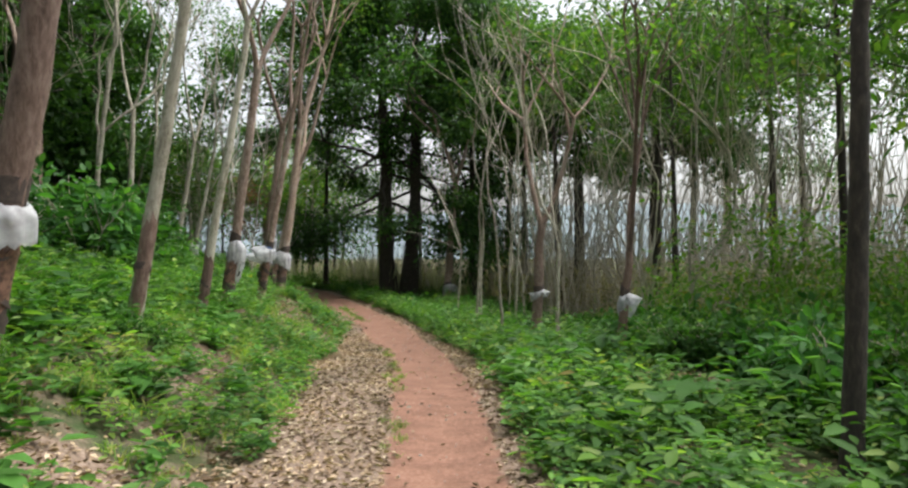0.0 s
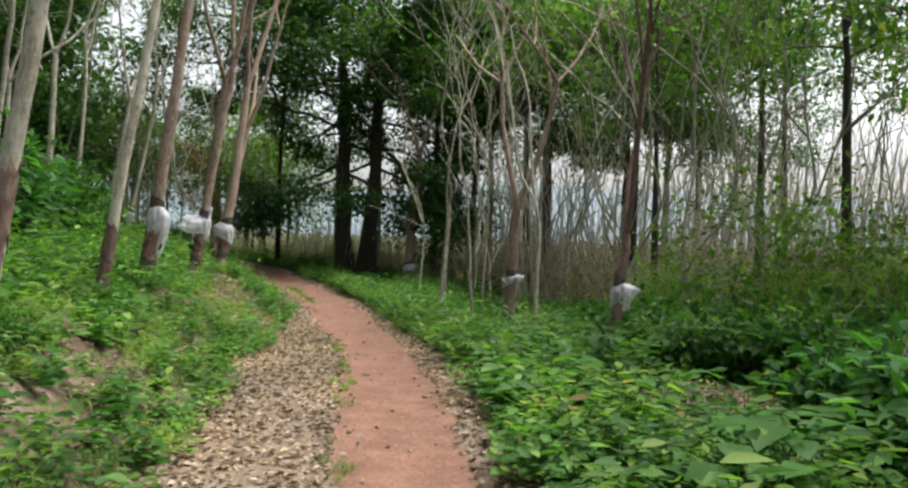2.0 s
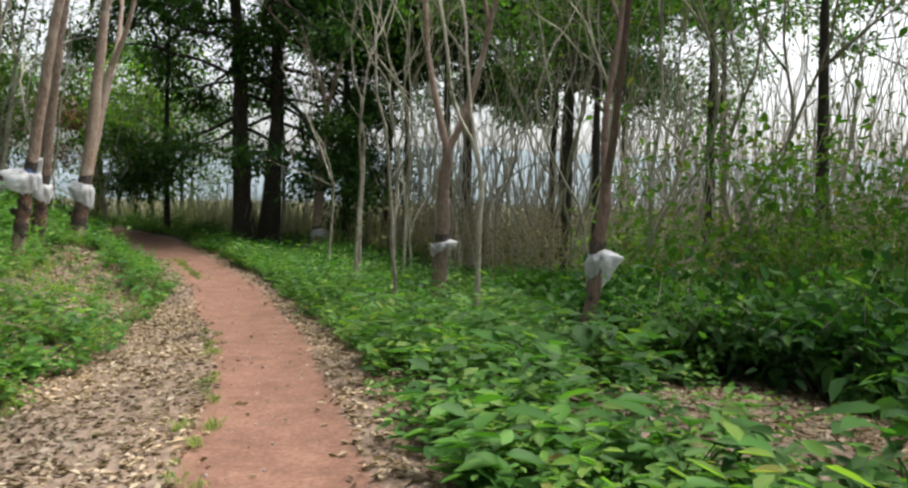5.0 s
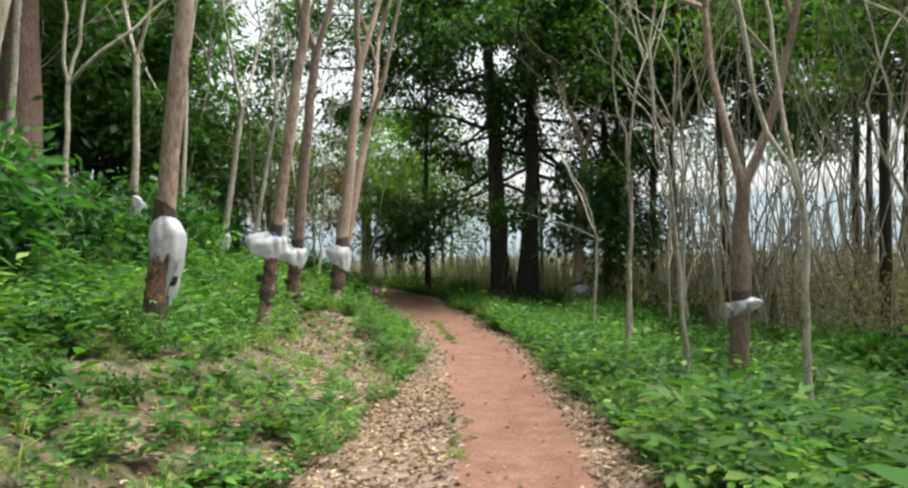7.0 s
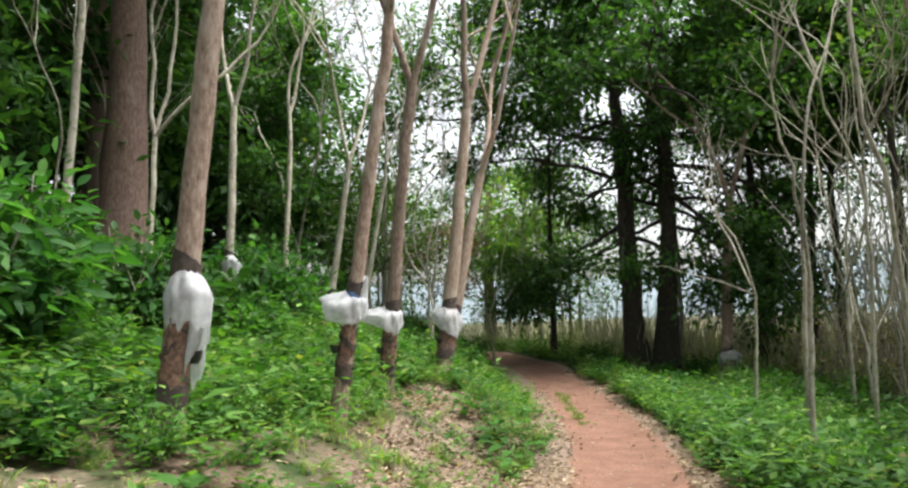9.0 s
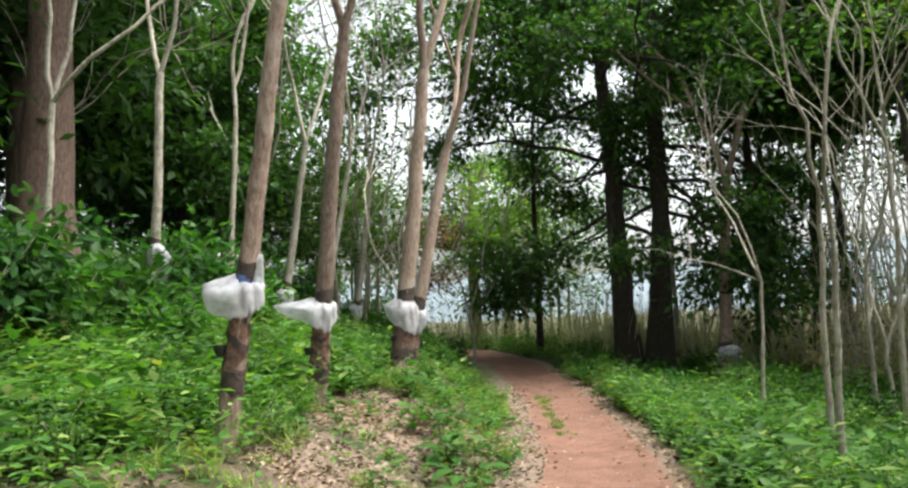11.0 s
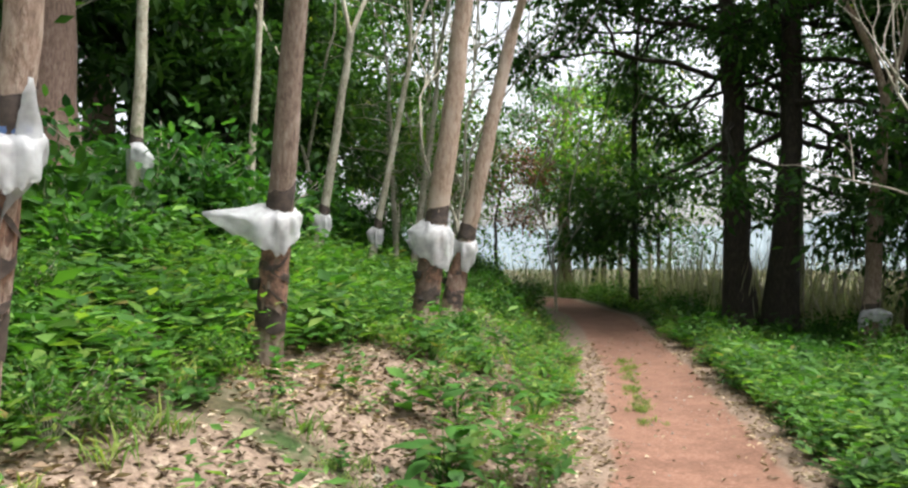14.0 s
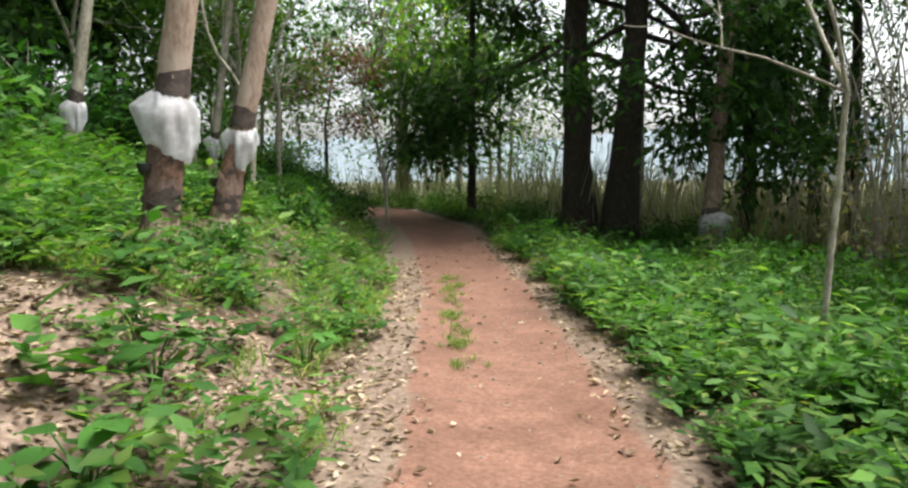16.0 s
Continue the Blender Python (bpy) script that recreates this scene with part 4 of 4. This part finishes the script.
def sown(n, x0, x1, y0, y1, rr, keep):
    x, y = rr.uniform(x0, x1, n), rr.uniform(y0, y1, n)
    ok = rr.random(n) < keep(x, y)
    x, y = x[ok], y[ok]
    return np.stack([x, y, ground_z(x, y) - 0.01], 1)


def growth(x, y):
    """Density of low plants, patchy."""
    p = 0.75 + 0.4 * np.sin(0.9 * x + 0.4 * y + 1) * np.sin(0.7 * y - 0.6 * x) + 0.25 * np.sin(2.3 * x) * np.sin(2.1 * y + 1)
    u = along(VERGE_L, y) - x
    strip = np.where((u > 0) & (u < 2.0), np.where(y > 7, 0.42, 0.55), 1.0)
    strip = np.where(x - along(VERGE_R, y) > 1.3, 0.62, strip)
    p = np.where(x > along(VERGE_R, y), p - 0.04 + 0.22 * np.sin(1.9 * x + 0.3) * np.sin(1.6 * y), p)
    return np.clip(p, 0.12, 1) * (1 - bare(x, y)) * strip


gr = np.random.default_rng(21)
for k in range(len(HERBS)):
    for y0, y1, n, size in ((-6, 0.8, 450, 1.2), (0.8, 12.5, 2100, 1.08), (12.5, 27, 2700, 1.08), (27, 46, 1300, 1.05)):
        h = HERBS[k] if 0 < y0 < 12 else HERBS_FAR[k]
        mid = (y0 + y1) / 2
        w = sown(n, float(along(VERGE_L, mid)) - 7.5, float(along(VERGE_R, mid)) + 6.5, y0, y1, gr, growth)
        right = w[:, 0] > along(VERGE_R, w[:, 1])
        big = gr.uniform(0.55, 1.1, len(w)) * np.where(gr.random(len(w)) < 0.15, 1.5, 1.0) * np.where(right, 1.05, np.where(along(VERGE_L, w[:, 1]) - w[:, 0] > 1.9, 1.12, 0.92)) * size
        scatter(h, w, big, "undergrowth", "low green leafy plants covering the forest floor", "undergrowth", gr)
w = sown(5200, -8, 3, 1, 34, gr, lambda x, y: (1 - bare(x, y)) * np.where(x < along(VERGE_L, y), 0.7, 0.25) * np.clip(1.5 - np.abs(x - along(VERGE_L, y) + 0.5) / 1.6, 0, 1))
scatter(TUFT, w, gr.uniform(0.5, 1.3, len(w)), "grass", "short yellow-green grass tufts beside the path", "grass", gr)
# a thin line of grass between the two wheel tracks
yy = np.concatenate([gr.uniform(6, 12, 30), gr.uniform(13, 15, 12), gr.uniform(22, 26.5, 60)])
xx = along(RED_L, yy) + gr.normal(0.02, 0.07, len(yy)) + np.where(yy > 20, 0.35, 0)
scatter(TUFT, np.stack([xx, yy, ground_z(xx, yy)], 1), gr.uniform(0.25, 0.6, len(yy)), "grass", "sparse grass growing along the middle of the path", "grass", gr)

# ---------------------------------------------------------------- fallen leaves
fr = np.random.default_rng(33)


def fallen(n, x0, x1, y0, y1, keep, label):
    w = sown(n, x0, x1, y0, y1, fr, keep)
    a = fr.uniform(0, 6.28, len(w))
    d = np.stack([np.cos(a), np.sin(a), fr.normal(0, 0.18, len(w))], 1)
    nn = np.stack([fr.normal(0, 0.35, len(w)), fr.normal(0, 0.35, len(w)), np.ones(len(w))], 1)
    L = fr.uniform(0.03, 0.085, len(w))
    w[:, 2] += 0.02 + fr.uniform(0, 0.015, len(w))
    ob = new("fallen_leaves", mesh_from("fallen_leaves", *leaves(w, d, nn, L, L * fr.uniform(0.35, 0.55, len(w)), 0.02, 0.25), DEAD))
    return tagged(ob, label, "leaf litter", kind="stuff")


def on_verge(x, y):
    inred_ = np.minimum(x - along(RED_L, y), along(RED_R, y) - x)
    inv = np.minimum(x - along(VERGE_L, y), along(VERGE_R, y) - x)
    fade = np.where(y > 19, 0.45, 1.0)
    return np.where(inv > -0.25, np.where(inred_ > 0.02, 0.008 + 0.12 * np.clip(1 - inred_ / 0.22, 0, 1), 0.85 * fade), 0.0)


def on_bank(x, y):
    b = bare(x, y)
    return np.where((x < along(VERGE_L, y)) | (x > along(VERGE_R, y)), 0.34 + 0.4 * np.clip(1.6 - (along(VERGE_L, y) - x), 0, 1) + 0.66 * np.clip(b * 1.6, 0, 1), 0) * np.where(x > along(VERGE_R, y), 0.5, 1)


fallen(100000, -5.0, 1.2, 1.5, 32, on_verge, "pale brown fallen leaves strewn along the path")
for px, py, pr in PATCHES:
    fallen(int(1500 * pr * pr), px - pr, px + pr, py - pr, py + pr, lambda x, y: 1.0 * (np.hypot(x - px, y - py) < pr * 1.05), "thick layer of dry brown fallen leaves")
fallen(60000, -7.5, 4.5, 1.5, 30, on_bank, "dry brown fallen leaves between the plants")

# ---------------------------------------------------------------- dry thicket and tall straw behind the slope
tr = np.random.default_rng(44)
pieces = []
for k in range(2700):
    py = tr.uniform(20, 54)
    px = float(along(VERGE_R, min(py, 42))) + (tr.uniform(7.5 if py > 27 else 11, 23) if py < 37 else tr.uniform(3.0, 22))
    hgt = tr.uniform(2.5, 9.0) if py < 37 else tr.uniform(1.2, 3.4)
    pts = wander((px, py, gz(px, py) - 0.05), (tr.normal(0, 0.12), tr.normal(0, 0.12), 1), hgt, 7, 0.1, 0.03, tr)
    pieces.append(tube(pts, np.linspace(0.024, 0.008, 7) * tr.uniform(0.7, 1.6), 4, 0.05, tr))
tagged(new("thicket", mesh_from("thicket", *join(pieces), DRY_STEM, True)), "dry grey thicket of thin upright stems", "thicket", kind="stuff")
n = 38000
py = tr.uniform(35.5, 80, n)
px = along(VERGE_R, py) + tr.uniform(2.5, 34, n)
a = tr.uniform(0, 6.28, n)
L = tr.uniform(1.0, 3.1, n)
foot = np.stack([px, py, ground_z(px, py) - 0.05], 1)
vf = leaves(foot, np.stack([0.25 * np.cos(a), 0.25 * np.sin(a), np.ones(n)], 1), np.stack([np.cos(a), np.sin(a), 0 * a], 1), L, 0.03 + 0.02 * tr.random(n), 0.15)
tagged(new("dry_grass", mesh_from("dry_grass", *vf, STRAW)), "tall straw-coloured dry grass in the clearing", "grass", kind="stuff")

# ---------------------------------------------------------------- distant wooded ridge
# aerial haze is painted into these blue-grey woodland colours
HAZE_TINT = leaf_mat("far_woods", [(0.0, (0.10, 0.135, 0.175)), (0.6, (0.12, 0.155, 0.20)), (1.0, (0.15, 0.185, 0.225))], rough=0.9, through=0.1)
ang, far_ = np.meshgrid(np.linspace(-1.5, 1.5, 900), np.linspace(0, 1, 10))
dist = 190 + 240 * far_
top = (6 + 4 * np.sin(3.1 * ang + 0.6) + 2.5 * np.sin(9 * ang) + 0.9 * np.sin(61 * ang + 7 * far_) + 0.7 * np.sin(137 * ang - 11 * far_)) * np.sqrt(far_) + 16 * far_
top = top + np.where(far_ > 0, tr.normal(0, 0.7, far_.shape), -4)
v = np.stack([(dist * np.sin(ang)).ravel(), (20 + dist * np.cos(ang)).ravel(), (top - 3).ravel()], 1)
i, j = np.meshgrid(np.arange(9), np.arange(899), indexing="ij")
q = (i * 900 + j).ravel()
vf = (v, np.stack([q, q + 1, q + 901, q + 900], 1))
tagged(new("far_woods", mesh_from("far_woods", *vf, HAZE_TINT)), "wooded ridge across the valley, tinted for haze", "backdrop", kind="stuff")

# ---------------------------------------------------------------- large-leaved plants beside the path


def big_leaf_mesh(seed, length, width):
    """A heart-shaped blade with a sunken midrib and a wavy edge."""
    r = np.random.default_rng(seed)
    rows, v = 6, []
    prof = (0.30, 0.86, 1.0, 0.82, 0.48, 0.0)
    for i in range(rows):
        s = i / (rows - 1)
        w = width / 2 * prof[i]
        z = 0.10 * length * math.sin(2.2 * s) - 0.28 * length * s * s
        back = -0.10 * length if i == 0 else 0.0
        edge = 0.05 * length * r.standard_normal(2)
        v += [(s * length + back, -w, z + 0.10 * w + edge[0] * 0.4), (s * length, 0, z - 0.06 * w), (s * length + back, w, z + 0.10 * w + edge[1] * 0.4)]
    f = []
    for i in range(rows - 1):
        k = 3 * i
        f += [(k, k + 3, k + 4, k + 1), (k + 1, k + 4, k + 5, k + 2)]
    return mesh_from("leaf", np.array(v), np.array(f), LEAF_BROAD, True)


BLADES = [big_leaf_mesh(81, 0.26, 0.20), big_leaf_mesh(82, 0.32, 0.22), big_leaf_mesh(83, 0.21, 0.17)]


def big_plant(x, y, size, seed, label):
    r = np.random.default_rng(seed)
    plant = tagged(new("broad_leaf_plant"), label, "plant", "large-leaved plants")
    plant.location = (x, y, gz(x, y))
    for k in range(r.integers(9, 14)):
        a = k * 2.4 + r.uniform(-0.3, 0.3)
        h = size * r.uniform(0.2, 0.5)
        out = size * r.uniform(0.12, 0.3)
        line = [(0.02 * math.cos(a), 0.02 * math.sin(a), -0.03), (out * 0.4 * math.cos(a), out * 0.4 * math.sin(a), h * 0.6), (out * math.cos(a), out * math.sin(a), h)]
        stalk = part("stalk", mesh_from("stalk", *tube(line, (0.007, 0.005, 0.004), 5, 0.0, r), LEAF_BROAD, True), plant)
        leaf = part("leaf", BLADES[k % 3], stalk)
        sc = size * r.uniform(0.8, 1.25)
        leaf.matrix_basis = pose(*line[2], 0, r.uniform(-25, 20), math.degrees(a)) @ Matrix.Diagonal((sc, sc, sc, 1))
    return plant


PLANTS = [(1.5, 10.6, 1.0), (2.4, 11.6, 1.2), (1.9, 12.4, 1.0), (1.7, 8.4, 0.9), (2.6, 8.0, 1.1), (1.2, 13.6, 0.9), (3.4, 12.0, 1.1), (2.2, 6.6, 1.0), (3.3, 7.2, 1.2), (1.5, 5.6, 0.9), (2.7, 14.6, 1.0),
          (0.9, 17.2, 0.9), (1.6, 19.0, 1.0), (0.4, 21.4, 0.8), (-0.2, 22.6, 0.9), (0.6, 23.2, 1.0), (-2.6, 6.4, 0.7), (-2.9, 18.6, 0.8), (-3.4, 19.3, 0.7), (-4.4, 21.0, 0.6), (-3.1, 10.0, 0.7), (-2.2, 3.4, 0.8),
          (3.9, 15.2, 1.1), (3.0, 16.4, 1.0), (4.4, 9.2, 1.1), (1.1, 15.0, 0.8), (-4.9, 15.2, 0.7), (-3.3, 13.0, 0.6), (-3.25, 19.0, 0.7), (-3.75, 20.2, 0.6), (-2.75, 17.9, 0.6), (-3.6, 21.6, 0.6)]
for k, (px, py, sz) in enumerate(PLANTS):
    big_plant(px, py, sz * 0.95, 90 + k, "green plant with large heart-shaped leaves among low undergrowth")

# ---------------------------------------------------------------- pebbles on the path
pr_ = np.random.default_rng(55)
ball = [(1, 0, 0), (-1, 0, 0), (0, 1, 0), (0, -1, 0), (0, 0, 1), (0, 0, -1)]
octa = np.array([(0, 2, 4), (2, 1, 4), (1, 3, 4), (3, 0, 4), (2, 0, 5), (1, 2, 5), (3, 1, 5), (0, 3, 5)])
yy = pr_.uniform(3, 30, 900)
xx = along(VERGE_L, yy) + (along(VERGE_R, yy) - along(VERGE_L, yy)) * pr_.random(900)
size = 0.006 + 0.012 * pr_.random(900) ** 3
V = np.array(ball, float)[None] * size[:, None, None] * pr_.uniform(0.6, 1.3, (900, 6, 1)) + np.stack([xx, yy, ground_z(xx, yy) + 0.004], 1)[:, None]
F = octa[None] + (np.arange(900) * 6)[:, None, None]
tagged(new("pebbles", mesh_from("pebbles", V.reshape(-1, 3), F.reshape(-1, 3), STONE)), "small grey pebbles scattered on the red path", "pebbles", kind="stuff")
